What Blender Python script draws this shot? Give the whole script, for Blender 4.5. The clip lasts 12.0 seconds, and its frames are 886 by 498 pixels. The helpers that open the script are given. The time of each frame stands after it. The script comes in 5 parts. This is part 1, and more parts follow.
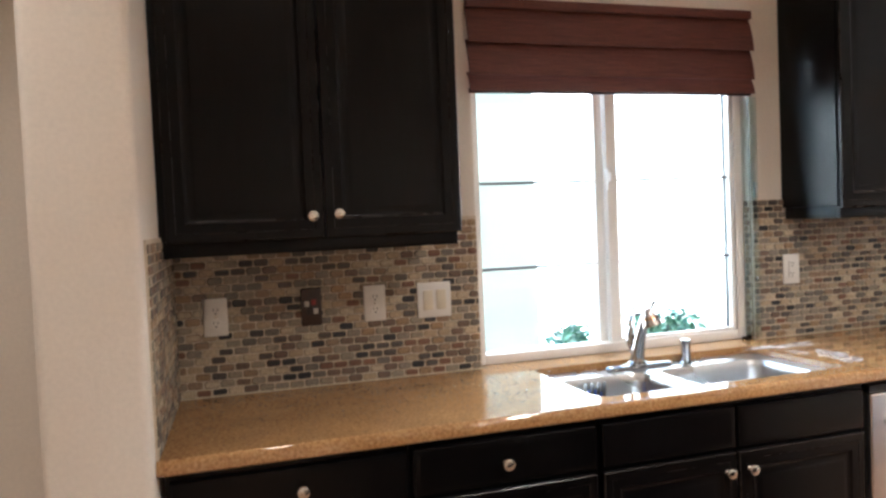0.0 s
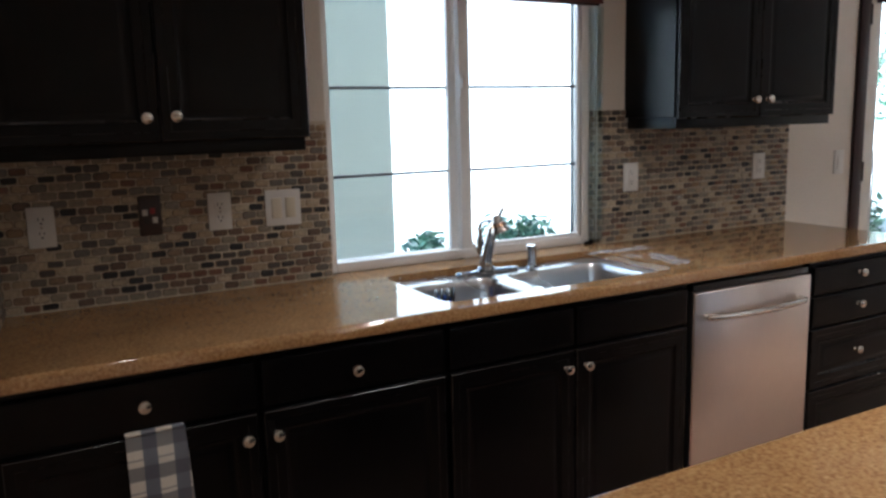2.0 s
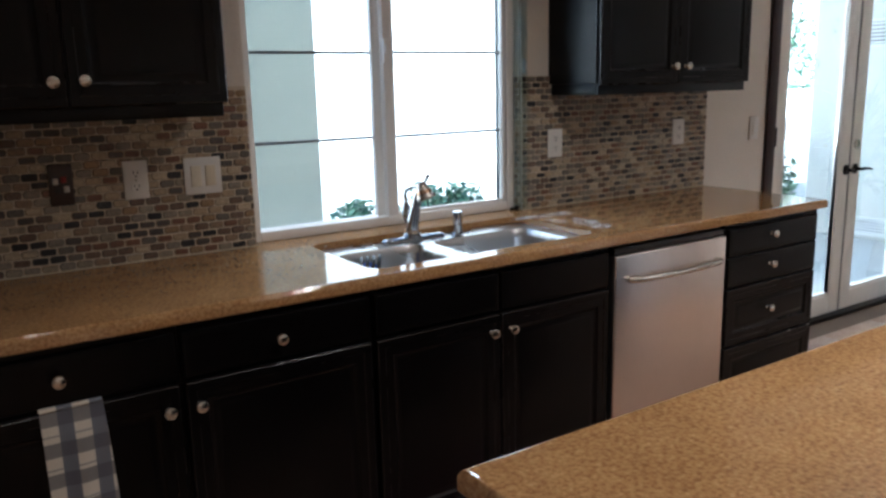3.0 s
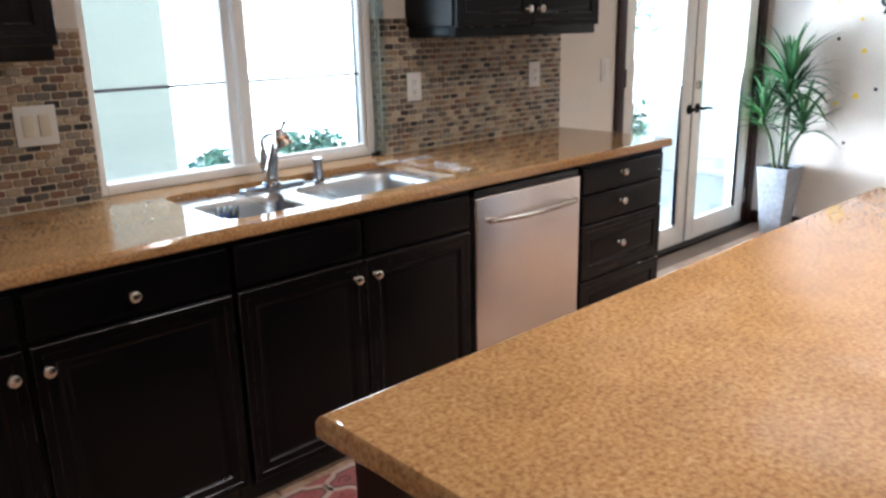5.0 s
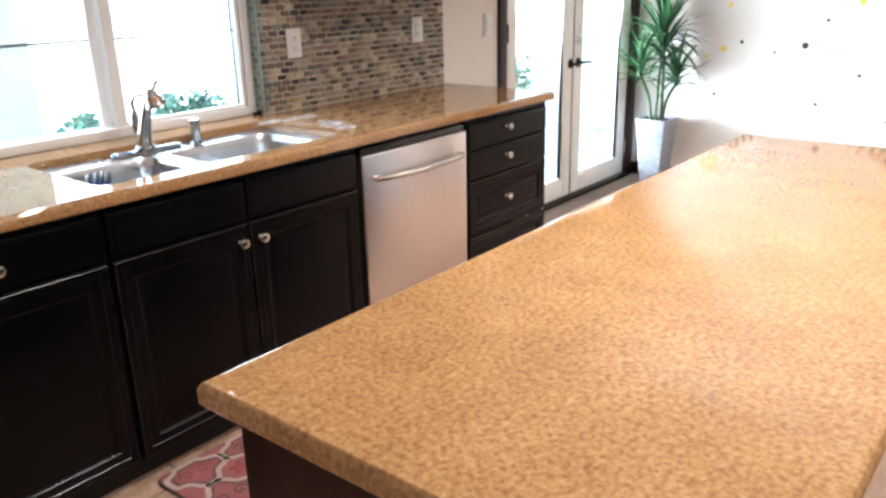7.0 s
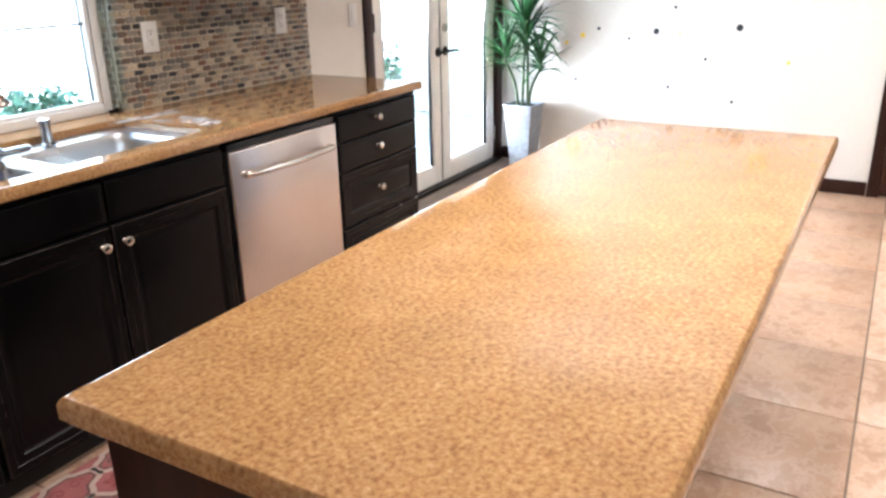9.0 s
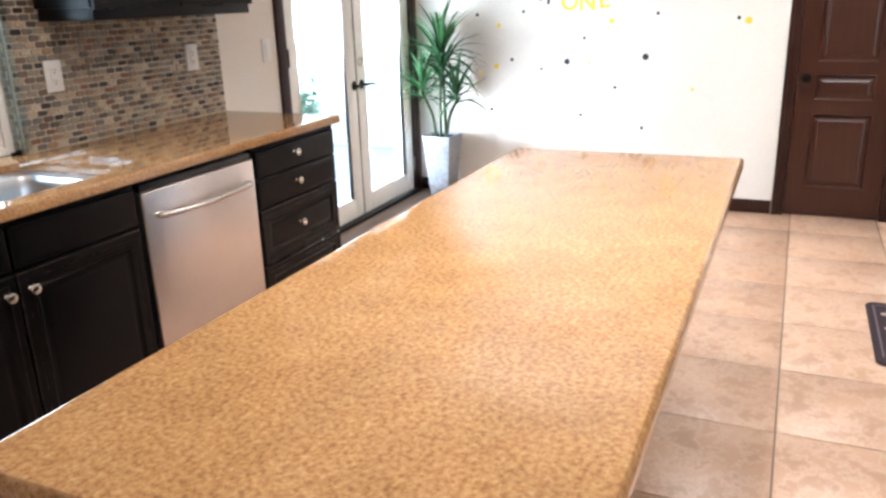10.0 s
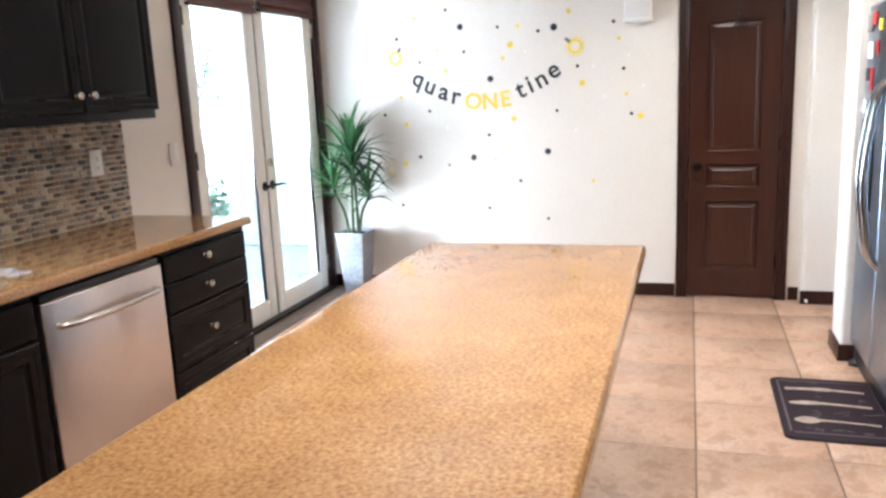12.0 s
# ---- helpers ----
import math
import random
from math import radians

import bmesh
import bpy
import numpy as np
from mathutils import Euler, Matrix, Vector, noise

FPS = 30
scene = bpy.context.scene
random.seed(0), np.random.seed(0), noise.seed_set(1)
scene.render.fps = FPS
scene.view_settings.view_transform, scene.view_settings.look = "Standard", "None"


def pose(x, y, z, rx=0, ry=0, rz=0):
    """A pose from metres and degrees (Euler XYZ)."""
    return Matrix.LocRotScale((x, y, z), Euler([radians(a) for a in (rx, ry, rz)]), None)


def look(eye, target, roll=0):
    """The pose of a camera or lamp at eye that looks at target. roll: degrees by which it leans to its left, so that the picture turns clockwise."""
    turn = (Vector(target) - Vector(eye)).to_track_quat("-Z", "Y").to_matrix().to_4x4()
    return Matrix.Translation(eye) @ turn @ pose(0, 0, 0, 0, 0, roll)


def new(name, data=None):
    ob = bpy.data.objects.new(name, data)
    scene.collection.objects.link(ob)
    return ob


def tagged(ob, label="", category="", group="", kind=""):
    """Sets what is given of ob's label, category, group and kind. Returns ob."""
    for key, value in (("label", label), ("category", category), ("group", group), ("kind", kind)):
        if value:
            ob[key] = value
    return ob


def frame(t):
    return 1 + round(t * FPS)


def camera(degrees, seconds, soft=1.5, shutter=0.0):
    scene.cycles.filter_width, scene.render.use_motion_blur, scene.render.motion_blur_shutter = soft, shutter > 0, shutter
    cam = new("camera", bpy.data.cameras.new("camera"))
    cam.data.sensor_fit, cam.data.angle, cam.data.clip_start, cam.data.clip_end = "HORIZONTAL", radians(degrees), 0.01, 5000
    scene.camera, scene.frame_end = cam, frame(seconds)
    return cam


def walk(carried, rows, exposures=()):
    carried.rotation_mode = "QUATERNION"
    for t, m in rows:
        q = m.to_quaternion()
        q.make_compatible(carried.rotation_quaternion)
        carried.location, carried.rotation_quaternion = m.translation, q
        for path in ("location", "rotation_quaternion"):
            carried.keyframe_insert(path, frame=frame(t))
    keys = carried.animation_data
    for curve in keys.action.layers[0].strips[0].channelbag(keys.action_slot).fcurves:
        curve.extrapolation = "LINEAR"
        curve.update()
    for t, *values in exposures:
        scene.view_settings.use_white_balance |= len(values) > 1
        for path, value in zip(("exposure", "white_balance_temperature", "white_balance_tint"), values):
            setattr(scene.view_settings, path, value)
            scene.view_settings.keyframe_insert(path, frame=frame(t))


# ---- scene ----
cam = camera(59.0, 12.0, 2.7)
PATH = [
    (0, (0.094, -2.532, 1.441), (0.717, -0.633, 1.362), -2.4),
    (0.5, (0.109, -2.529, 1.439), (0.806, -0.659, 1.302), -2.2),
    (1, (0.106, -2.516, 1.443), (0.879, -0.683, 1.24), -1.9),
    (1.5, (0.119, -2.52, 1.434), (0.972, -0.73, 1.177), -1.8),
    (2, (0.13, -2.521, 1.44), (1.062, -0.782, 1.113), -1.5),
    (2.5, (0.143, -2.522, 1.439), (1.149, -0.834, 1.068), -1.4),
    (3, (0.15, -2.534, 1.432), (1.219, -0.895, 1.023), -1.4),
    (5, (0.173, -2.551, 1.429), (1.477, -1.138, 0.879), -1.3),
    (5.5, (0.176, -2.562, 1.433), (1.532, -1.214, 0.845), -1.2),
    (6, (0.182, -2.56, 1.429), (1.576, -1.267, 0.808), -1.1),
    (6.5, (0.187, -2.56, 1.423), (1.616, -1.314, 0.784), -1.2),
    (8.5, (0.198, -2.564, 1.416), (1.773, -1.541, 0.728), -1.3),
    (9, (0.19, -2.593, 1.433), (1.813, -1.648, 0.745), -1.3),
    (9.5, (0.193, -2.589, 1.427), (1.877, -1.737, 0.766), -1.5),
    (10, (0.2, -2.587, 1.432), (1.934, -1.805, 0.814), -1.8),
    (10.5, (0.202, -2.584, 1.436), (1.975, -1.862, 0.858), -2.0),
    (11, (0.201, -2.591, 1.44), (2.008, -1.919, 0.91), -2.2),
    (11.5, (0.199, -2.594, 1.443), (2.04, -1.965, 0.976), -2.5),
    (12, (0.193, -2.593, 1.443), (2.061, -1.998, 1.047), -2.6),
]
walk(cam, [(t, look(eye, target, roll)) for t, eye, target, roll in PATH],
     [(t, stops, kelvin, 10) for t, stops, kelvin in ((0.0, 3.5, 5600), (1.0, 2.85, 5450), (2.0, 2.2, 5300), (3.2, 2.15, 5300), (4.8, 2.85, 5400), (6.5, 3.4, 5450), (9.0, 3.5, 5450), (12.0, 3.15, 5400))])

# ---- daylight ----
SUN_EL, SUN_AZ = radians(52), radians(200)     # behind the house: the patio lies in its shade, the garden in the sun
world = bpy.data.worlds.new("sky")
scene.world = world
world.use_nodes = True
wn = world.node_tree.nodes
sky = wn.new("ShaderNodeTexSky")
sky.sky_type, sky.sun_disc = "NISHITA", False
sky.sun_elevation, sky.sun_rotation = SUN_EL, SUN_AZ
world.node_tree.links.new(sky.outputs[0], wn["Background"].inputs[0])
wn["Background"].inputs[1].default_value = 0.09
sun_data = bpy.data.lights.new("sun", "SUN")
sun_data.energy, sun_data.angle, sun_data.color = 5.0, radians(0.5), (1.0, 0.95, 0.88)
sun = new("sun", sun_data)
sun_way = Vector((math.sin(SUN_AZ) * math.cos(SUN_EL), math.cos(SUN_AZ) * math.cos(SUN_EL), math.sin(SUN_EL)))
sun.matrix_world = look(sun_way * 30, (0, 0, 0))
tagged(sun, kind="structure")

CANS = [(0.45, -1.30, 0.16), (1.7, -1.20, 0.55), (1.85, -2.15, 3.6), (-0.3, -3.5, 0.75), (2.0, -3.4, 2.6), (4.3, -2.85, 4.0), (-0.75, -1.1, 0.6)]     # x, y, watts: unseen lamps, added and tuned to light the room
CEILING = 2.62

# added unseen lamps: daylight stand-ins over the window head and through the double doors
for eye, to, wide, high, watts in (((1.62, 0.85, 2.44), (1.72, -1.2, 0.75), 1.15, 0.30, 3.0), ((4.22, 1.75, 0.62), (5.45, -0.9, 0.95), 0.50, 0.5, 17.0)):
    sl = bpy.data.lights.new("daylight_fill", "AREA")
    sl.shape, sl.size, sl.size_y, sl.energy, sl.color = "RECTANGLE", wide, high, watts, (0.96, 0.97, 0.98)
    ob = new("daylight_fill", sl)
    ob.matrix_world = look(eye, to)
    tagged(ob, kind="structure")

# ---- materials ----


def graph(name):
    m = bpy.data.materials.new(name)
    m.use_nodes = True
    return m, m.node_tree.nodes, m.node_tree.links, m.node_tree.nodes["Principled BSDF"]


def noise_of(n, l, scale, detail=3.0, stretch=None, rough=0.55):
    """Noise in world metres, stretched by the given factors."""
    geo = n.new("ShaderNodeNewGeometry")
    tex = n.new("ShaderNodeTexNoise")
    tex.inputs["Scale"].default_value, tex.inputs["Detail"].default_value = scale, detail
    tex.inputs["Roughness"].default_value = rough
    if stretch:
        mp = n.new("ShaderNodeMapping")
        mp.inputs["Scale"].default_value = stretch
        l.new(geo.outputs["Position"], mp.inputs["Vector"])
        l.new(mp.outputs[0], tex.inputs["Vector"])
    else:
        l.new(geo.outputs["Position"], tex.inputs["Vector"])
    return tex.outputs["Fac"]


def ramp_of(n, l, fac, stops, constant=False):
    r = n.new("ShaderNodeValToRGB")
    e = r.color_ramp.elements
    while len(e) < len(stops):
        e.new(0.5)
    for el, (p, c) in zip(e, stops):
        el.position, el.color = p, (*c, 1)
    if constant:
        r.color_ramp.interpolation = "CONSTANT"
    l.new(fac, r.inputs[0])
    return r.outputs[0]


def blend(n, l, a, b, fac, kind="MIX"):
    mx = n.new("ShaderNodeMix")
    mx.data_type, mx.blend_type = "RGBA", kind
    for sock, v in ((mx.inputs["Factor"], fac), (mx.inputs["A"], a), (mx.inputs["B"], b)):
        if hasattr(v, "links"):
            l.new(v, sock)
        else:
            sock.default_value = (*v, 1) if isinstance(v, tuple) else v
    return mx.outputs["Result"]


def bump(n, l, b, height, strength, dist):
    bp = n.new("ShaderNodeBump")
    bp.inputs["Strength"].default_value, bp.inputs["Distance"].default_value = strength, dist
    l.new(height, bp.inputs["Height"])
    l.new(bp.outputs[0], b.inputs["Normal"])


def vary(c, k):
    return tuple(min(1.0, v * k) for v in c)


def surface(name, color, rough=0.5, metal=0.0, fine=120.0, coarse=3.0, amount=0.15, relief=0.15, depth=0.001,
            stretch=None, coat=0.0, rough_var=0.08, spec=0.5):
    """A plain surface with grain at two scales."""
    m, n, l, b = graph(name)
    f, c = noise_of(n, l, fine, 4, stretch), noise_of(n, l, coarse, 3)
    one = ramp_of(n, l, f, [(0.3, vary(color, 1 - amount)), (0.7, vary(color, 1 + amount))])
    two = ramp_of(n, l, c, [(0.3, (1 - amount,) * 3), (0.7, (1.0,) * 3)])
    l.new(blend(n, l, one, two, 1.0, "MULTIPLY"), b.inputs["Base Color"])
    rr = n.new("ShaderNodeMapRange")
    rr.inputs["To Min"].default_value, rr.inputs["To Max"].default_value = max(0.02, rough - rough_var), rough + rough_var
    l.new(c, rr.inputs["Value"])
    l.new(rr.outputs[0], b.inputs["Roughness"])
    b.inputs["Metallic"].default_value, b.inputs["Coat Weight"].default_value = metal, coat
    b.inputs["Coat Roughness"].default_value = 0.12
    b.inputs["Specular IOR Level"].default_value = spec
    if relief:
        bump(n, l, b, f, relief, depth)
    return m


PLASTER = surface("plaster", (0.74, 0.68, 0.60), 0.7, fine=90, coarse=1.2, amount=0.04, relief=0.35, depth=0.002)
CEIL = surface("ceiling_paint", (0.76, 0.74, 0.70), 0.85, fine=70, coarse=1.0, amount=0.04, relief=0.4, depth=0.002)
TRIM = surface("dark_trim", (0.034, 0.012, 0.008), 0.34, fine=60, amount=0.3, stretch=(1, 1, 0.1), relief=0.12, spec=0.25)
DOORWOOD = surface("stained_door", (0.042, 0.0125, 0.006), 0.30, fine=55, coarse=1.5, amount=0.2, stretch=(1, 1, 0.07), relief=0.08, rough_var=0.03, spec=0.42)
ESPRESSO = surface("espresso_paint", (0.0024, 0.0021, 0.0022), 0.31, fine=70, coarse=5, amount=0.35, stretch=(1, 1, 0.1),
                   relief=0.08, rough_var=0.07, spec=0.17)
# Paler edge colour: part wear, part painted highlight.
RUBBED_LIT = surface("rubbed_lit_edge", (0.020, 0.016, 0.014), 0.28, fine=45, coarse=9, amount=0.6, relief=0.08, spec=0.25)
# Near-black for recesses and gaps: their shade is put into the colour.
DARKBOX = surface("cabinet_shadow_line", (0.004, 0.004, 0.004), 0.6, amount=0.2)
NICKEL = surface("brushed_nickel", (0.62, 0.58, 0.52), 0.24, 1.0, fine=300, amount=0.06, relief=0.04)
CHROME = surface("satin_chrome", (0.50, 0.505, 0.515), 0.14, 1.0, fine=200, amount=0.05, relief=0.02, rough_var=0.04)
COPPER_GLINT = surface("copper_glint", (0.46, 0.29, 0.19), 0.25, 1.0, amount=0.1, relief=0.02)
BELL = surface("warm_nickel", (0.41, 0.36, 0.32), 0.28, 1.0, fine=300, amount=0.08, relief=0.03)
STEEL = surface("brushed_steel", (0.78, 0.69, 0.64), 0.30, 1.0, fine=170, coarse=2.5, amount=0.08, stretch=(14, 14, 0.2), relief=0.0, rough_var=0.02)
SINKSTEEL = surface("sink_steel", (0.58, 0.58, 0.58), 0.28, 1.0, fine=180, amount=0.06, stretch=(0.3, 5, 5), relief=0.05, depth=0.0004)
FRIDGESTEEL = surface("fridge_steel", (0.30, 0.36, 0.45), 0.33, 1.0, fine=160, amount=0.06, stretch=(0.3, 8, 8), relief=0.05, depth=0.0004)
VINYL = surface("white_vinyl", (0.86, 0.84, 0.80), 0.4, fine=150, amount=0.03, relief=0.03)
DOORPAINT = surface("cream_door_paint", (0.80, 0.76, 0.69), 0.45, fine=60, amount=0.05, stretch=(1, 1, 0.15), relief=0.1)
PLATE = surface("white_plate", (0.74, 0.72, 0.68), 0.35, amount=0.02, relief=0.0)
ALMOND = surface("almond_switch", (0.66, 0.60, 0.47), 0.35, amount=0.02, relief=0.0)
BROWNPLATE = surface("brown_plate", (0.030, 0.012, 0.008), 0.35, amount=0.1, relief=0.0)
BLACK = surface("black_plastic", (0.010, 0.010, 0.011), 0.35, amount=0.2, relief=0.0)
BRONZE = surface("dark_bronze", (0.018, 0.014, 0.012), 0.35, 0.8, amount=0.2, relief=0.02)
SLOT = surface("dark_slot", (0.02, 0.018, 0.016), 0.6, amount=0.1, relief=0.0)
REDBIT = surface("red_jack", (0.35, 0.02, 0.02), 0.4, amount=0.1, relief=0.0)
BLUEBIT = surface("blue_sponge", (0.03, 0.12, 0.55), 0.8, fine=400, amount=0.3, relief=0.5)
GROUT = surface("splash_grout", (0.60, 0.51, 0.39), 0.85, fine=400, coarse=8, amount=0.1, relief=0.4, depth=0.001)
FLOORGROUT = surface("floor_grout", (0.19, 0.13, 0.09), 0.85, fine=250, coarse=6, amount=0.2, relief=0.4)
CAULK = surface("caulk", (0.52, 0.45, 0.34), 0.6, amount=0.1, relief=0.1)
STICKER_BLACK = surface("black_vinyl", (0.014, 0.016, 0.020), 0.5, amount=0.15, relief=0.0)
STICKER_GOLD = surface("yellow_vinyl", (0.82, 0.60, 0.05), 0.45, amount=0.08, relief=0.0)
STICKER_GREY = surface("grey_vinyl", (0.18, 0.16, 0.15), 0.5, amount=0.1, relief=0.0)
MUNTIN = surface("grey_window_bar", (0.22, 0.24, 0.27), 0.5, amount=0.1, relief=0.0)
STICKER_PALE = surface("pale_vinyl", (0.80, 0.79, 0.77), 0.4, amount=0.03, relief=0.0)
SOIL = surface("potting_moss", (0.030, 0.020, 0.013), 0.95, fine=120, amount=0.5, relief=1.0, depth=0.01)
POTMAT = surface("galvanised_pot", (0.36, 0.38, 0.41), 0.42, 0.25, fine=35, coarse=7, amount=0.22, relief=0.25)
STEM = surface("palm_stem", (0.055, 0.085, 0.022), 0.6, fine=90, amount=0.4, stretch=(1, 1, 4), relief=0.4)
STUCCO = surface("stucco", (0.50, 0.52, 0.49), 0.9, fine=60, coarse=1.5, amount=0.08, relief=0.6, depth=0.006)
PIER = surface("painted_stucco", (0.46, 0.48, 0.42), 0.9, fine=60, coarse=1.5, amount=0.08, relief=0.6, depth=0.006)
CONCRETE = surface("patio_concrete", (0.54, 0.54, 0.51), 0.85, fine=50, coarse=1.2, amount=0.12, relief=0.4, depth=0.003)
FAR_WALL = surface("garden_wall", (0.80, 0.78, 0.74), 0.9, fine=25, coarse=0.7, amount=0.1, relief=0.4, depth=0.006)
WING = surface("white_stucco", (0.72, 0.71, 0.66), 0.9, fine=60, coarse=1.5, amount=0.06, relief=0.5, depth=0.005)
BARK = surface("bark", (0.12, 0.085, 0.06), 0.9, fine=40, amount=0.4, stretch=(1, 1, 0.2), relief=0.8, depth=0.01)
CRUMB = surface("crumb", (0.62, 0.56, 0.46), 0.7, fine=300, amount=0.2, relief=0.3)


def soap_film():
    """Thin dried film: streaky, so that the counter shows through."""
    m, n, l, b = graph("dried_soap_film")
    b.inputs["Base Color"].default_value = (0.74, 0.73, 0.74, 1)
    b.inputs["Roughness"].default_value = 0.4
    s = noise_of(n, l, 26, 6, (0.7, 1.6, 1), 0.7)
    l.new(ramp_of(n, l, s, [(0.30, (0.03,) * 3), (0.46, (0.20,) * 3), (0.62, (0.42,) * 3)]), b.inputs["Alpha"])
    return m


SOAPFILM = soap_film()
STRIPLIGHT = surface("clear_guard_edge", (0.6, 0.66, 0.68), 0.2, amount=0.05, relief=0.0)


def leaf_material(name, dark, light):
    m, n, l, b = graph(name)
    info = n.new("ShaderNodeObjectInfo")
    geo = n.new("ShaderNodeNewGeometry")
    add = n.new("ShaderNodeMath")
    add.operation = "ADD"
    l.new(info.outputs["Random"], add.inputs[0])
    l.new(geo.outputs["Random Per Island"], add.inputs[1])
    fr = n.new("ShaderNodeMath")
    fr.operation = "FRACT"
    l.new(add.outputs[0], fr.inputs[0])
    c = ramp_of(n, l, fr.outputs[0], [(0.0, dark), (0.75, light), (1.0, vary(light, 1.5))])
    f = noise_of(n, l, 60, 3, (1, 1, 0.15))
    l.new(blend(n, l, c, ramp_of(n, l, f, [(0.3, (0.7,) * 3), (0.7, (1.1,) * 3)]), 1.0, "MULTIPLY"), b.inputs["Base Color"])
    b.inputs["Roughness"].default_value = 0.42
    b.inputs["Subsurface Weight"].default_value = 0.0
    bump(n, l, b, f, 0.2, 0.001)
    return m


LEAF = leaf_material("palm_leaf", (0.012, 0.055, 0.018), (0.055, 0.165, 0.048))
BUSHLEAF = leaf_material("bush_leaf", (0.085, 0.20, 0.12), (0.20, 0.38, 0.24))


def counter_material():
    """Tan solid surface with fine brown and cream chips."""
    m, n, l, b = graph("speckled_counter")
    f = noise_of(n, l, 118, 5.0, rough=0.62)
    base = ramp_of(n, l, f, [(0.30, (0.225, 0.112, 0.042)), (0.42, (0.306, 0.159, 0.061)), (0.52, (0.376, 0.209, 0.083)),
                             (0.62, (0.424, 0.246, 0.105)), (0.76, (0.52, 0.340, 0.164))])
    big = noise_of(n, l, 9, 3)
    tone = ramp_of(n, l, big, [(0.3, (0.84, 0.82, 0.80)), (0.7, (1.0, 1.0, 1.0))])
    vor = n.new("ShaderNodeTexVoronoi")
    vor.inputs["Scale"].default_value = 190
    geo = n.new("ShaderNodeNewGeometry")
    l.new(geo.outputs["Position"], vor.inputs["Vector"])
    sep = n.new("ShaderNodeSeparateColor")
    l.new(vor.outputs["Color"], sep.inputs[0])
    chips = ramp_of(n, l, sep.outputs[0], [(0.0, (0.42, 0.36, 0.32)), (0.16, (1, 1, 1)), (0.9, (1.28, 1.3, 1.35))], True)
    l.new(blend(n, l, blend(n, l, base, tone, 1.0, "MULTIPLY"), chips, 0.15, "MULTIPLY"), b.inputs["Base Color"])
    rr = n.new("ShaderNodeMapRange")
    rr.inputs["To Min"].default_value, rr.inputs["To Max"].default_value = 0.035, 0.06
    l.new(noise_of(n, l, 5, 4), rr.inputs["Value"])
    l.new(rr.outputs[0], b.inputs["Roughness"])
    b.inputs["IOR"].default_value = 1.60
    return m


COUNTER = counter_material()


def mosaic_material():
    """Tumbled stone: each piece takes its own shade from its random number."""
    m, n, l, b = graph("tumbled_stone")
    info, geo = n.new("ShaderNodeObjectInfo"), n.new("ShaderNodeNewGeometry")
    add = n.new("ShaderNodeMath")
    add.operation = "ADD"
    l.new(info.outputs["Random"], add.inputs[0])
    l.new(geo.outputs["Random Per Island"], add.inputs[1])
    fr = n.new("ShaderNodeMath")
    fr.operation = "FRACT"
    l.new(add.outputs[0], fr.inputs[0])
    shades = [(0.0, (0.022, 0.022, 0.025)), (0.07, (0.080, 0.070, 0.062)), (0.15, (0.155, 0.105, 0.075)), (0.25, (0.155, 0.140, 0.120)),
              (0.35, (0.27, 0.195, 0.128)), (0.45, (0.250, 0.225, 0.186)), (0.56, (0.42, 0.335, 0.225)), (0.67, (0.28, 0.250, 0.190)),
              (0.77, (0.180, 0.090, 0.055)), (0.84, (0.50, 0.42, 0.30)), (0.94, (0.31, 0.215, 0.120))]
    c = ramp_of(n, l, fr.outputs[0], shades, True)
    f = noise_of(n, l, 90, 4)
    cloud = ramp_of(n, l, f, [(0.3, (0.72, 0.70, 0.68)), (0.7, (1.15, 1.12, 1.08))])
    l.new(blend(n, l, c, cloud, 1.0, "MULTIPLY"), b.inputs["Base Color"])
    b.inputs["Roughness"].default_value = 0.5
    bump(n, l, b, f, 0.35, 0.0015)
    return m


MOSAIC = mosaic_material()


def floor_tile_material():
    m, n, l, b = graph("floor_tile")
    info = n.new("ShaderNodeObjectInfo")
    a = noise_of(n, l, 4.5, 6, rough=0.65)
    base = ramp_of(n, l, a, [(0.3, (0.30, 0.180, 0.112)), (0.5, (0.38, 0.237, 0.152)), (0.68, (0.46, 0.305, 0.205))])
    v = noise_of(n, l, 9, 8, rough=0.75)
    vein = ramp_of(n, l, v, [(0.45, (0, 0, 0)), (0.5, (0.42, 0.42, 0.42)), (0.55, (0, 0, 0))])
    tone = ramp_of(n, l, info.outputs["Random"], [(0.0, (0.95, 0.92, 0.89)), (1.0, (1.04, 1.01, 0.97))])
    c = blend(n, l, blend(n, l, base, (0.58, 0.45, 0.35), vein), tone, 1.0, "MULTIPLY")
    l.new(c, b.inputs["Base Color"])
    rr = n.new("ShaderNodeMapRange")
    rr.inputs["To Min"].default_value, rr.inputs["To Max"].default_value = 0.36, 0.52
    l.new(v, rr.inputs["Value"])
    l.new(rr.outputs[0], b.inputs["Roughness"])
    bump(n, l, b, v, 0.1, 0.001)
    return m


FLOORTILE = floor_tile_material()


def reed_material():
    """Dark red woven reed, with fine level strands."""
    m, n, l, b = graph("woven_reed")
    f = noise_of(n, l, 60, 4, (0.15, 1, 8))
    g = noise_of(n, l, 200, 2, (2, 1, 0.3))
    c = ramp_of(n, l, f, [(0.25, (0.040, 0.011, 0.008)), (0.5, (0.115, 0.030, 0.020)), (0.75, (0.19, 0.065, 0.042))])
    l.new(blend(n, l, c, ramp_of(n, l, g, [(0.3, (0.75,) * 3), (0.7, (1.1,) * 3)]), 1.0, "MULTIPLY"), b.inputs["Base Color"])
    b.inputs["Roughness"].default_value = 0.55
    bump(n, l, b, f, 0.5, 0.002)
    return m


REED = reed_material()


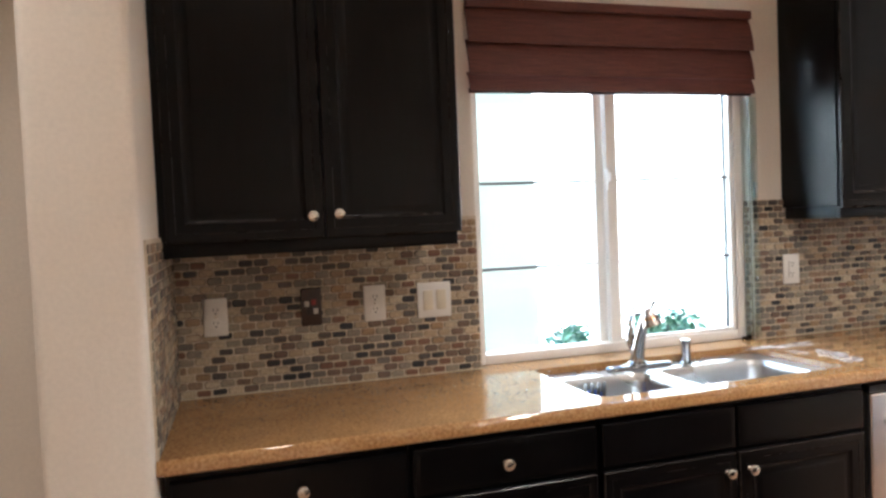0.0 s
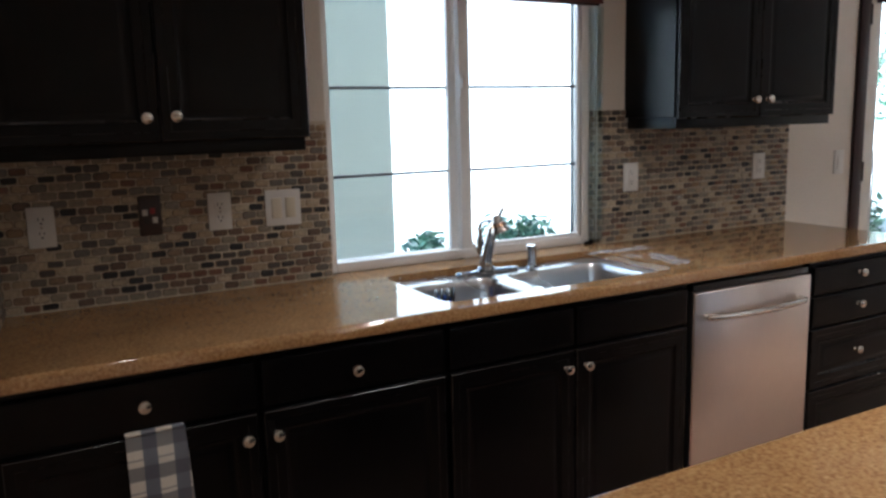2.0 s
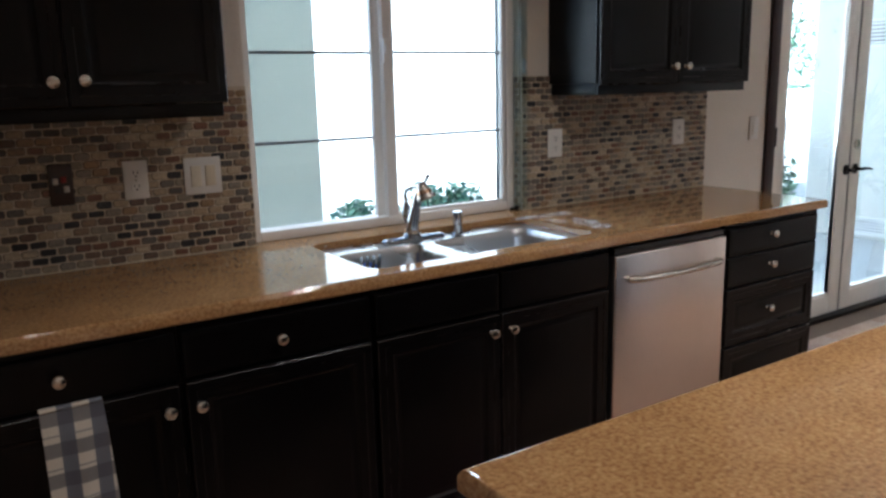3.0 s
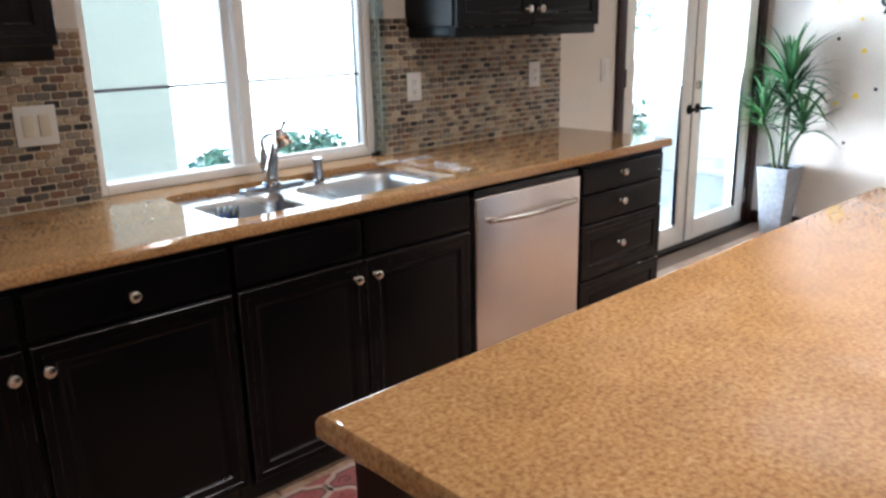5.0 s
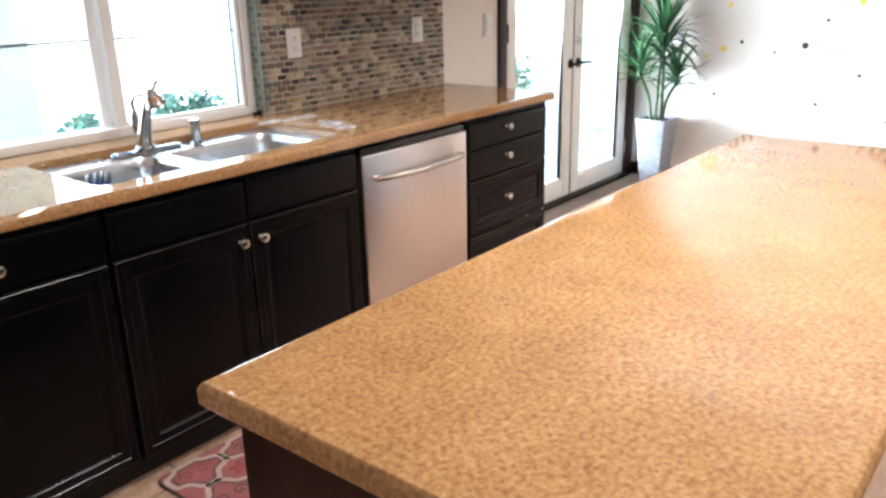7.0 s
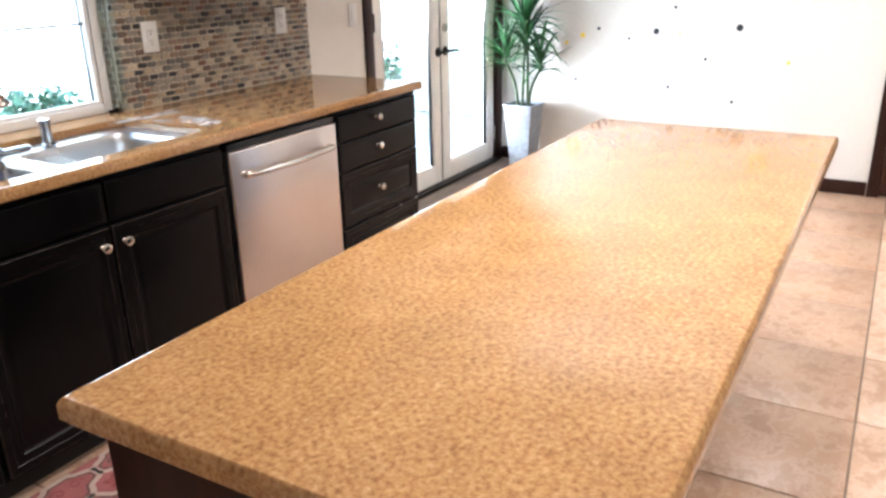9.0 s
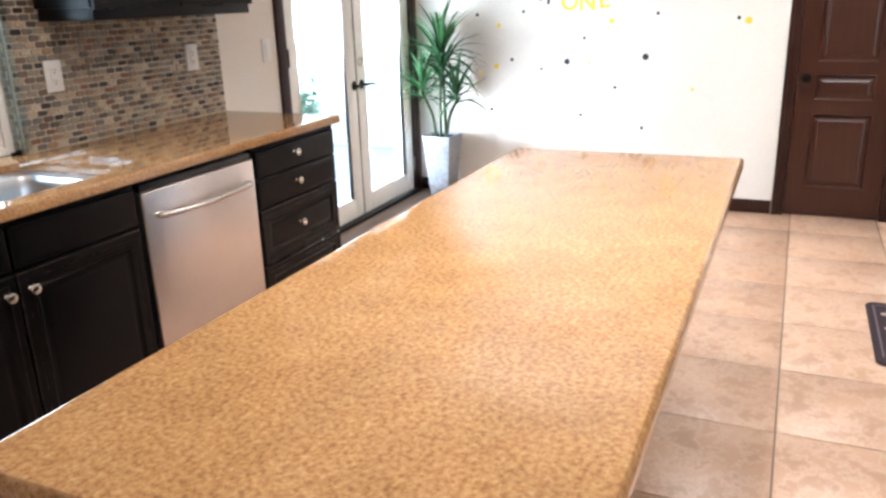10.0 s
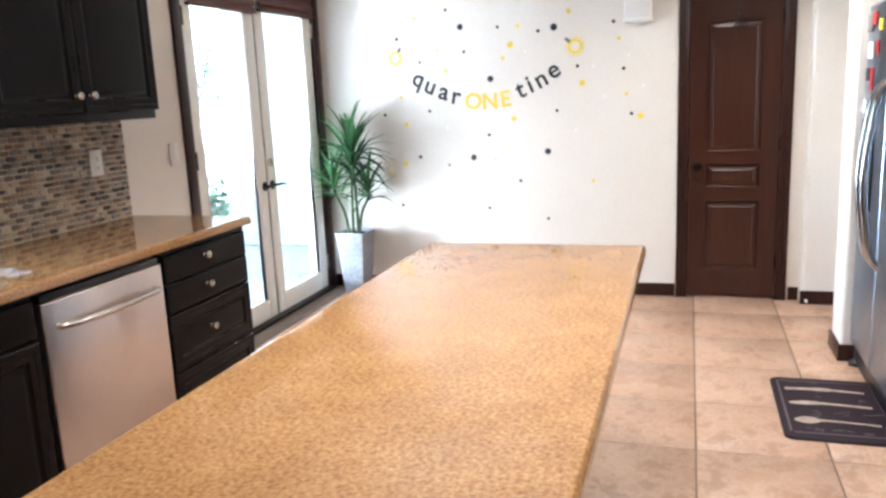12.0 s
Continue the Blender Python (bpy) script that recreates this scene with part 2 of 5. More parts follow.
def window_glass():
    m, n, l, b = graph("window_glass")
    b.inputs["Base Color"].default_value = (0.86, 0.97, 0.98, 1)
    b.inputs["Transmission Weight"].default_value, b.inputs["Roughness"].default_value = 1.0, 0.0
    b.inputs["IOR"].default_value = 1.45
    return m


GLASS = window_glass()


def plaid_material():
    """Checked cloth: stripes along x and z of a towel that hangs flat."""
    m, n, l, b = graph("checked_cloth")
    geo = n.new("ShaderNodeNewGeometry")
    sep = n.new("ShaderNodeSeparateXYZ")
    l.new(geo.outputs["Position"], sep.inputs[0])

    def stripe(axis, start, pitch, share):
        a = n.new("ShaderNodeMath"); a.operation = "SUBTRACT"
        l.new(sep.outputs[axis], a.inputs[0]); a.inputs[1].default_value = start
        d = n.new("ShaderNodeMath"); d.operation = "DIVIDE"
        l.new(a.outputs[0], d.inputs[0]); d.inputs[1].default_value = pitch
        fr = n.new("ShaderNodeMath"); fr.operation = "FRACT"
        l.new(d.outputs[0], fr.inputs[0])
        lt = n.new("ShaderNodeMath"); lt.operation = "LESS_THAN"
        l.new(fr.outputs[0], lt.inputs[0]); lt.inputs[1].default_value = share
        return lt.outputs[0]
    sx, sz = stripe("X", 0.320, 0.070, 0.47), stripe("Z", 0.690, 0.076, 0.47)
    tx, tz = stripe("X", 0.292, 0.046, 0.07), stripe("Z", 0.664, 0.082, 0.06)
    cream, grey = (0.60, 0.55, 0.46), (0.15, 0.155, 0.18)
    one = blend(n, l, cream, grey, sx)
    half = n.new("ShaderNodeMath"); half.operation = "MULTIPLY"
    l.new(sz, half.inputs[0]); half.inputs[1].default_value = 0.75
    two = blend(n, l, one, (0.085, 0.088, 0.105), half.outputs[0])
    thin = n.new("ShaderNodeMath"); thin.operation = "MAXIMUM"
    l.new(tz, thin.inputs[0]); thin.inputs[1].default_value = 0.0
    th = n.new("ShaderNodeMath"); th.operation = "MULTIPLY"
    l.new(thin.outputs[0], th.inputs[0]); th.inputs[1].default_value = 0.6
    three = blend(n, l, two, grey, th.outputs[0])
    w = noise_of(n, l, 700, 2)
    l.new(blend(n, l, three, ramp_of(n, l, w, [(0.3, (0.85,) * 3), (0.7, (1.08,) * 3)]), 1.0, "MULTIPLY"), b.inputs["Base Color"])
    b.inputs["Roughness"].default_value = 0.9
    bump(n, l, b, w, 0.4, 0.001)
    return m


PLAID = plaid_material()
RUG_PINK = surface("rug_pink", (0.30, 0.095, 0.088), 0.7, fine=250, coarse=14, amount=0.25, relief=0.3)
RUG_PALE = surface("rug_cream", (0.46, 0.34, 0.28), 0.7, fine=250, coarse=14, amount=0.15, relief=0.3)
RUG_DARK = surface("rug_brown", (0.10, 0.055, 0.05), 0.7, fine=250, coarse=14, amount=0.25, relief=0.3)
RUG_RED = surface("rug_red", (0.26, 0.06, 0.055), 0.7, fine=120, coarse=20, amount=0.35, relief=0.3)
MAT_DARK = surface("mat_plum", (0.022, 0.011, 0.016), 0.6, fine=90, coarse=16, amount=0.5, relief=0.2, spec=0.2)
MAT_LINE = surface("mat_grey", (0.11, 0.085, 0.085), 0.55, fine=90, amount=0.3, relief=0.2)
MAT_BEIGE = surface("mat_beige", (0.42, 0.32, 0.25), 0.55, fine=60, coarse=20, amount=0.3, relief=0.2)


def glow(name, color, strength):
    m, n, l, b = graph(name)
    b.inputs["Base Color"].default_value = (0.8, 0.8, 0.8, 1)
    b.inputs["Emission Color"].default_value = (*color, 1)
    b.inputs["Emission Strength"].default_value = strength
    return m


LAMPGLOW = glow("lamp_lens", (1.0, 0.74, 0.48), 2.0)

# ---- mesh tools ----
PLACE = {}


def thing(name, at=(0, 0, 0), label="", category="", group="", kind="", turn=0.0):
    ob = new(name)
    ob.matrix_basis = pose(*at, 0, 0, turn)
    ob.empty_display_size = 0.05
    PLACE[ob] = ob.matrix_basis.copy()
    return tagged(ob, label, category, group, kind)


def finish(bm, name, material, smooth=35, worn_lit=None):
    bmesh.ops.remove_doubles(bm, verts=bm.verts, dist=1e-5)
    bmesh.ops.recalc_face_normals(bm, faces=bm.faces)
    me = bpy.data.meshes.new(name)
    bm.to_mesh(me)
    bm.free()
    me.materials.append(material)
    if worn_lit:
        me.materials.append(worn_lit)
    if smooth:
        me.shade_smooth()
        me.set_sharp_from_angle(angle=radians(smooth))
        if material is COUNTER:             # a worktop is dead flat up to its eased edge
            for p in me.polygons:
                if abs(p.normal.z) > 0.9999:
                    p.use_smooth = False
    return me


def part(name, bm, material, parent, label="", local=False, smooth=35, worn_lit=None):
    """A mesh in world metres (or in its thing's own, with local) as a part of a thing or of a part."""
    if not local:
        bm.transform(PLACE[parent].inverted())
    ob = new(name, finish(bm, name, material, smooth, worn_lit))
    ob.parent = parent
    PLACE[ob] = PLACE[parent]
    return tagged(ob, label)


def solo(name, bm, material, label="", category="", group="", kind="", smooth=35, at=None):
    """A thing of one mesh, with its origin at the given place."""
    if at:
        bm.transform(Matrix.Translation(at).inverted())
    ob = new(name, finish(bm, name, material, smooth))
    if at:
        ob.matrix_basis = Matrix.Translation(at)
    PLACE[ob] = ob.matrix_basis.copy()
    return tagged(ob, label, category, group, kind)


def box(x0, x1, y0, y1, z0, z1, r=0.0, seg=2, bm=None):
    """A box between two corners, its edges rounded by r."""
    own = bmesh.new()
    bmesh.ops.create_cube(own, size=1.0, matrix=Matrix.Translation(((x0 + x1) / 2, (y0 + y1) / 2, (z0 + z1) / 2))
                          @ Matrix.Diagonal((abs(x1 - x0), abs(y1 - y0), abs(z1 - z0), 1)))
    if r:
        bmesh.ops.bevel(own, geom=list(own.edges), offset=r, segments=seg, affect="EDGES", profile=0.5)
    if bm is None:
        return own
    me = bpy.data.meshes.new("tmp")
    own.to_mesh(me)
    own.free()
    bm.from_mesh(me)
    bpy.data.meshes.remove(me)
    return bm


def boxes(rows):
    bm = bmesh.new()
    for row in rows:
        box(*row, bm=bm)
    return bm


def lathe(profile, m, seg=24, bm=None):
    """Turns (radius, height) rows round the z axis of the pose m."""
    bm = bm or bmesh.new()
    rings = []
    for r, z in profile:
        if r < 1e-6:
            rings.append([bm.verts.new(m @ Vector((0, 0, z)))])
        else:
            rings.append([bm.verts.new(m @ Vector((r * math.cos(a), r * math.sin(a), z)))
                          for a in (2 * math.pi * k / seg for k in range(seg))])
    for p, q in zip(rings, rings[1:]):
        for k in range(seg):
            a, b = p[k % len(p)], p[(k + 1) % len(p)]
            c, d = q[(k + 1) % len(q)], q[k % len(q)]
            vs = list(dict.fromkeys((a, b, c, d)))
            if len(vs) > 2:
                bm.faces.new(vs)
    for ring in (rings[0], rings[-1]):
        if len(ring) > 2:
            bm.faces.new(ring)
    return bm


def tube(points, radius, seg=10, bm=None, flat=1.0):
    """A round bar along points; radius may be a list; flat squeezes it."""
    bm = bm or bmesh.new()
    pts = [Vector(p) for p in points]
    rad = radius if isinstance(radius, (list, tuple)) else [radius] * len(pts)
    rings, up = [], None
    for k, p in enumerate(pts):
        way = (pts[min(k + 1, len(pts) - 1)] - pts[max(k - 1, 0)]).normalized()
        if up is None:
            up = way.orthogonal().normalized()
        up = (up - way * up.dot(way)).normalized()
        side = way.cross(up)
        rings.append([bm.verts.new(p + rad[k] * (math.cos(a) * up + flat * math.sin(a) * side))
                      for a in (2 * math.pi * j / seg for j in range(seg))])
    for p, q in zip(rings, rings[1:]):
        for j in range(seg):
            bm.faces.new((p[j], p[(j + 1) % seg], q[(j + 1) % seg], q[j]))
    bm.faces.new(rings[0])
    bm.faces.new(rings[-1])
    return bm


def curve_points(ctrl, steps=24):
    """A smooth line through control points (Catmull-Rom)."""
    c = [Vector(p) for p in ctrl]
    c = [2 * c[0] - c[1]] + c + [2 * c[-1] - c[-2]]
    out = []
    per = max(2, steps // (len(c) - 3))
    for i in range(1, len(c) - 2):
        for s in range(per):
            t = s / per
            out.append(0.5 * (2 * c[i] + (c[i + 1] - c[i - 1]) * t + (2 * c[i - 1] - 5 * c[i] + 4 * c[i + 1] - c[i + 2]) * t * t
                              + (3 * c[i] - c[i - 1] - 3 * c[i + 1] + c[i + 2]) * t ** 3))
    return out + [c[-2]]


def rounded(x0, x1, y0, y1, r, seg=5):
    """Corners of a rounded rectangle, counter-clockwise."""
    out = []
    for cx, cy, a0 in ((x1 - r, y1 - r, 0), (x0 + r, y1 - r, 90), (x0 + r, y0 + r, 180), (x1 - r, y0 + r, 270)):
        for k in range(seg + 1):
            a = radians(a0 + 90 * k / seg)
            out.append((cx + r * math.cos(a), cy + r * math.sin(a)))
    return out


def loft(loops, bm=None, close=(True, True)):
    """Joins loops of the same count; fills the first and the last."""
    bm = bm or bmesh.new()
    rings = [[bm.verts.new(p) for p in loop] for loop in loops]
    for p, q in zip(rings, rings[1:]):
        for k in range(len(p)):
            bm.faces.new((p[k], p[(k + 1) % len(p)], q[(k + 1) % len(q)], q[k]))
    if close[0]:
        bm.faces.new(rings[0])
    if close[1]:
        bm.faces.new(rings[-1])
    return bm


def fill_between(bm, loops):
    """Fills the flat space between an outer loop and holes, made of vertices that are given in order."""
    edges = []
    for loop in loops:
        for k in range(len(loop)):
            e = bm.edges.get((loop[k], loop[(k + 1) % len(loop)]))
            edges.append(e or bm.edges.new((loop[k], loop[(k + 1) % len(loop)])))
    bmesh.ops.triangle_fill(bm, use_beauty=True, use_dissolve=False, edges=edges)


def panel(w, h, rings, thick, m, worn_lit=()):
    """A moulded front: nested rectangles (inset, height over the face); x to the right, z up, the face towards -y of the pose m."""
    loops = [[(0, thick, 0), (w, thick, 0), (w, thick, h), (0, thick, h)]]
    for i, d in rings:
        loops.append([(i, -d, i), (w - i, -d, i), (w - i, -d, h - i), (i, -d, h - i)])
    bm = bmesh.new()
    loft(loops, bm)
    if worn_lit:                # the arrises where paint has rubbed thin, with the light they catch put into the colour
        bm.faces.ensure_lookup_table()
        for k in worn_lit:
            for f in range(4 * k, 4 * k + 4):
                bm.faces[f].material_index = 1
        bm.faces[24].material_index = 1         # the ledge under the sunk panel: light from above painted on
    bm.transform(m)
    return bm


SHAKER = [(0, -0.0035), (0.0032, 0), (0.024, 0), (0.0262, -0.0022), (0.050, -0.0022), (0.052, -0.0045), (0.059, -0.009), (0.066, -0.0095), (0.078, -0.0045), (0.084, -0.004)]
SHAKER_WORN_LIT = (1, 3)
SLAB = [(0, -0.005), (0.003, -0.002), (0.012, -0.0005), (0.016, 0.0), (0.020, 0.0)]
DOORPANEL = [(0, 0.003), (0.004, 0.003), (0.009, -0.010), (0.014, -0.016), (0.018, -0.016), (0.042, -0.002), (0.046, 0.0), (0.050, 0.0)]


def knob(parent, x, y, z, way=(0, -1, 0)):
    """A round nickel knob on a short neck."""
    m = Matrix.Translation((x, y, z)) @ Vector(way).to_track_quat("Z", "Y").to_matrix().to_4x4()
    prof = [(0.0, 0.0), (0.009, 0.0), (0.008, 0.003), (0.0055, 0.006), (0.0055, 0.013), (0.010, 0.016), (0.0155, 0.019), (0.0165, 0.023),
            (0.0145, 0.027), (0.009, 0.0295), (0.0, 0.030)]
    return part("knob", lathe(prof, m, 20), NICKEL, parent, "round brushed nickel knob")

# ---- structure ----
FARX = 5.594            # inner face of the far wall
WX0, WX1, WZ0, WZ1 = 1.046, 2.198, 0.876, 2.14      # window opening
DX0, DX1, DZ1 = 3.908, 5.486, 2.14                  # french door opening
PY0, PY1, PZ1 = -3.155, -2.578, 2.05                # pantry door opening

solo("floor", box(-3.2, 5.9, -6.7, 0.16, -0.12, -0.004), FLOORGROUT, "brown grout bed under square floor tiles", "floor", kind="structure", smooth=0)
FLOOR = bpy.data.objects["floor"]
solo("ceiling", boxes([(-3.2, 5.9, -6.7, 0.16, CEILING, CEILING + 0.15)]), CEIL, "off-white textured plaster ceiling", "ceiling", kind="structure", smooth=0)
# unseen block over the ceiling, built tall to throw shade on the patio pier
solo("roof", boxes([(-3.6, 6.6, -7.1, 0.16, CEILING + 0.15, 5.8)]), STUCCO, "unseen pale stucco block, raised to shade the patio", "roof", kind="structure", smooth=0)

T = 0.16
solo("wall_north", boxes([
    (-3.2, WX0, 0, T, 0, CEILING), (WX0, WX1, 0, T, 0, WZ0), (WX0, WX1, 0, T, WZ1, CEILING),
    (WX1, DX0, 0, T, 0, CEILING), (DX0, DX1, 0, T, DZ1, CEILING), (DX1, FARX + T, 0, T, 0, CEILING)]),
    PLASTER, "cream plaster wall with a window and double doors", "wall", kind="structure", smooth=0)
solo("wall_east", boxes([
    (FARX, FARX + T, PY1, 0, 0, CEILING), (FARX, FARX + T, PY0, PY1, PZ1, CEILING), (FARX, FARX + T, -3.30, PY0, 0, CEILING),
    (FARX + T, FARX + T + 0.1, -6.7, T, 0, CEILING)]),
    PLASTER, "cream plaster wall behind the wall stickers", "wall", kind="structure", smooth=0)
solo("wall_east_return", box(5.50, FARX + T, -6.5, -3.30, 0, CEILING, 0.018, 3), PLASTER, "cream plaster wall with a rounded corner", "wall", kind="structure")
solo("wall_stub_fridge", box(4.42, 4.68, -4.4, -3.345, 0, CEILING, 0.018, 3), PLASTER, "cream plaster wall end beside the fridge", "wall", kind="structure")
solo("wall_behind_fridge", box(-3.2, 4.42, -4.5, -4.34, 0, CEILING), PLASTER, "cream plaster wall", "wall", kind="structure", smooth=0)
bm = loft([[(-0.222, -0.70, z), (0.0, -0.70, z), (0.048, 0.0, z), (-0.222, 0.0, z)] for z in (0.0, CEILING)])
bmesh.ops.bevel(bm, geom=[e for e in bm.edges if abs(e.verts[0].co.z - e.verts[1].co.z) > 1], offset=0.02, segments=4, affect="EDGES", profile=0.5)
solo("wall_stub_west", bm, PLASTER, "cream plaster wall end with rounded corners", "wall", kind="structure")
solo("wall_west", box(-1.5, -1.3, -4.34, 0, 0, CEILING), PLASTER, "cream plaster wall", "wall", kind="structure", smooth=0)
solo("wall_south", box(4.68, 5.9, -6.7, -6.5, 0, CEILING), PLASTER, "cream plaster wall", "wall", kind="structure", smooth=0)


def baseboard(name, x0, x1, y0, y1):
    solo(name, box(x0, x1, y0, y1, 0, 0.088, 0.004), TRIM, "dark brown stained wooden baseboard", "baseboard", kind="structure")


baseboard("baseboard_east", FARX - 0.013, FARX, -2.515, -0.001)
baseboard("baseboard_east_2", FARX - 0.013, FARX, -3.287, -3.225)
baseboard("baseboard_return", 5.487, 5.50, -6.4, -3.287)
baseboard("baseboard_stub", 4.42, 4.68, -3.345, -3.332)
baseboard("baseboard_stub_end", 4.407, 4.42, -4.3, -3.332)
baseboard("baseboard_corner", DX1 + 0.07, FARX - 0.013, -0.013, 0.0)

# ---- kitchen window ----
win = thing("window_1", (1.622, 0.05, 0.914), "white vinyl sliding window with two thin bars across each pane", "window", kind="structure")
FY0, FY1 = 0.036, 0.115
part("window_frame", boxes([
    (WX0, WX0 + 0.034, FY0, FY1, 0.9145, WZ1, 0.004), (WX1 - 0.046, WX1, FY0, FY1, 0.9145, WZ1, 0.004),
    (WX0 + 0.034, WX1 - 0.046, FY0, FY1, 0.9145, 0.950, 0.004), (WX0 + 0.034, WX1 - 0.046, FY0, FY1, WZ1 - 0.05, WZ1, 0.004)]), VINYL, win, "white vinyl frame")


def sash(x0, x1, y, z0, z1, wl, wr, wb):
    s = part("sash", boxes([(x0, x0 + wl, y - 0.014, y + 0.014, z0, z1, 0.003), (x1 - wr, x1, y - 0.014, y + 0.014, z0, z1, 0.003),
                            (x0 + wl, x1 - wr, y - 0.013, y + 0.013, z0, z0 + wb, 0.003),
                            (x0 + wl, x1 - wr, y - 0.013, y + 0.013, z1 - 0.03, z1, 0.003)]), VINYL, win, "white vinyl sash")
    pane = part("pane", box(x0 + wl - 0.002, x1 - wr + 0.002, y + 0.008, y + 0.012, z0 + wb - 0.002, z1 - 0.028), GLASS, s, "clear glass pane", smooth=0)
    pane.visible_shadow = False
    for z in (1.247, 1.556):
        part("muntin", box(x0 + wl, x1 - wr, y + 0.001, y + 0.006, z - 0.0052, z + 0.0052), MUNTIN, s, "thin grey bar")
    return s


sash(WX0 + 0.030, 1.600, 0.090, 0.945, WZ1 - 0.045, 0.012, 0.040, 0.006)
right_sash = sash(1.590, WX1 - 0.042, 0.058, 0.945, WZ1 - 0.045, 0.045, 0.020, 0.018)
part("latch", boxes([(1.584, 1.606, 0.026, 0.045, 1.52, 1.60, 0.005), (1.588, 1.602, 0.016, 0.030, 1.55, 1.585, 0.004)]), VINYL, right_sash, "white latch")


def roman_shade(name, x0, x1, y, bottom, top, folds, label):
    """Reed folds that overlap like shingles, over a head rail."""
    t = thing(name, ((x0 + x1) / 2, y, bottom), label, "window shade")
    edges = [bottom] + folds + [top]
    for k in range(len(edges) - 1):
        z0, z1 = edges[k], edges[k + 1]
        loops = []
        for x in (x0, x1):
            sec = []
            for s in range(7):
                u = s / 6
                bulge = 0.030 * (1 - u) ** 0.8 + 0.004 * math.sin(math.pi * u)
                sec.append((x, y - 0.008 - bulge, z0 - (0.014 if k else 0.0) + (z1 - z0 + (0.014 if k else 0)) * u))
            back = [(x, p[1] + 0.006, p[2]) for p in reversed(sec)]
            loops.append(sec + back)
        part("fold", loft(loops), REED, t, "woven reed fold", smooth=50)
    part("head_rail", box(x0, x1, y - 0.03, y - 0.004, top - 0.002, top + 0.03, 0.004), REED, t)
    part("bottom_bar", box(x0 + 0.003, x1 - 0.003, y - 0.020, y - 0.006, bottom - 0.006, bottom + 0.012, 0.004), TRIM, t, "dark wooden bottom bar")
    return t


roman_shade("roman_shade", 1.033, 2.198, -0.002, 1.868, 2.155, [1.935, 2.045], "dark red woven reed roman shade, raised in folds")

cord = thing("cord_cleat", (2.214, -0.004, 1.50), "small clear plastic cord cleat on the wall", "cleat")
part("plate", box(2.206, 2.222, -0.006, -0.001, 1.47, 1.53, 0.002), STRIPLIGHT, cord)
part("hook", box(2.209, 2.219, -0.016, -0.006, 1.485, 1.515, 0.003), STRIPLIGHT, cord)
solo("corner_guard", boxes([(WX1 - 0.0145, WX1 - 0.0125, -0.010, 0.030, 0.925, 1.86), (WX1 - 0.0145, WX1 + 0.022, -0.0135, -0.0115, 0.925, 1.86)]), GLASS,
     "clear plastic guard on the tiled window corner", "corner guard", smooth=0)

# ---- french doors ----
fd = thing("door_1", (4.692, 0.05, 0), "cream double french doors with full glass panes and dark casing", "french doors", kind="structure")
part("casing", boxes([(DX0 - 0.080, DX0 - 0.004, -0.018, -0.001, 0, DZ1 + 0.07, 0.004), (DX1 - 0.012, DX1 + 0.066, -0.018, -0.001, 0, DZ1 + 0.07, 0.004),
                      (DX0 - 0.004, DX1 - 0.012, -0.017, -0.001, DZ1 - 0.012, DZ1 + 0.07, 0.004)]), TRIM, fd, "dark brown stained casing")
part("jamb", boxes([(DX0, DX0 + 0.02, 0.0005, 0.052, 0, DZ1), (DX0 + 0.02, DX1 - 0.02, 0.0005, 0.052, DZ1 - 0.02, DZ1)]), DOORPAINT, fd, "cream inner jamb", smooth=0)
part("inner_jamb", box(DX1 - 0.02, DX1, 0.0005, 0.052, 0, DZ1), TRIM, fd, "dark stained jamb", smooth=0)
part("outer_jamb", boxes([(DX0, DX0 + 0.02, 0.0525, T, 0, DZ1), (DX1 - 0.02, DX1, 0.0525, T, 0, DZ1), (DX0 + 0.02, DX1 - 0.02, 0.0525, T, DZ1 - 0.02, DZ1)]), DOORPAINT, fd, "cream outer jamb", smooth=0)
part("threshold", box(DX0, DX1, -0.03, T + 0.04, 0.0, 0.022, 0.005), BRONZE, fd, "dark metal threshold")


def french_leaf(x0, x1, hinge_left):
    z0, z1, y0, y1 = 0.026, DZ1 - 0.024, 0.012, 0.054
    st, bot = 0.094, 0.115
    leaf = part("leaf", boxes([(x0, x0 + st, y0, y1, z0, z1, 0.004), (x1 - st, x1, y0, y1, z0, z1, 0.004),
                               (x0 + st, x1 - st, y0, y1, z0, z0 + bot, 0.004), (x0 + st, x1 - st, y0, y1, z1 - 0.12, z1, 0.004)]), DOORPAINT, fd,
                "cream painted leaf with a full glass pane")
    part("glazing_bead", boxes([(x0 + st, x0 + st + 0.014, y0 + 0.004, y1 - 0.004, z0 + bot, z1 - 0.12, 0.003),
                                (x1 - st - 0.014, x1 - st, y0 + 0.004, y1 - 0.004, z0 + bot, z1 - 0.12, 0.003),
                                (x0 + st + 0.014, x1 - st - 0.014, y0 + 0.004, y1 - 0.004, z0 + bot, z0 + bot + 0.014, 0.003)]), DOORPAINT, leaf)
    pane = part("pane", box(x0 + st + 0.01, x1 - st - 0.01, 0.0445, 0.0485, z0 + bot + 0.01, z1 - 0.12), GLASS, leaf, "clear glass pane", smooth=0)
    pane.visible_shadow = False
    hx = x0 + 0.004 if hinge_left else x1 - 0.004
    for z in (0.22, 1.12, 1.90):
        part("hinge", lathe([(0.0, -0.05), (0.008, -0.05), (0.008, 0.05), (0.0, 0.05)], Matrix.Translation((hx, 0.004, z)), 10), BRONZE if hinge_left else NICKEL, leaf)
    return leaf


MID = 4.692
left_leaf = french_leaf(DX0 + 0.022, MID - 0.010, True)
right_leaf = french_leaf(MID + 0.010, DX1 - 0.022, False)
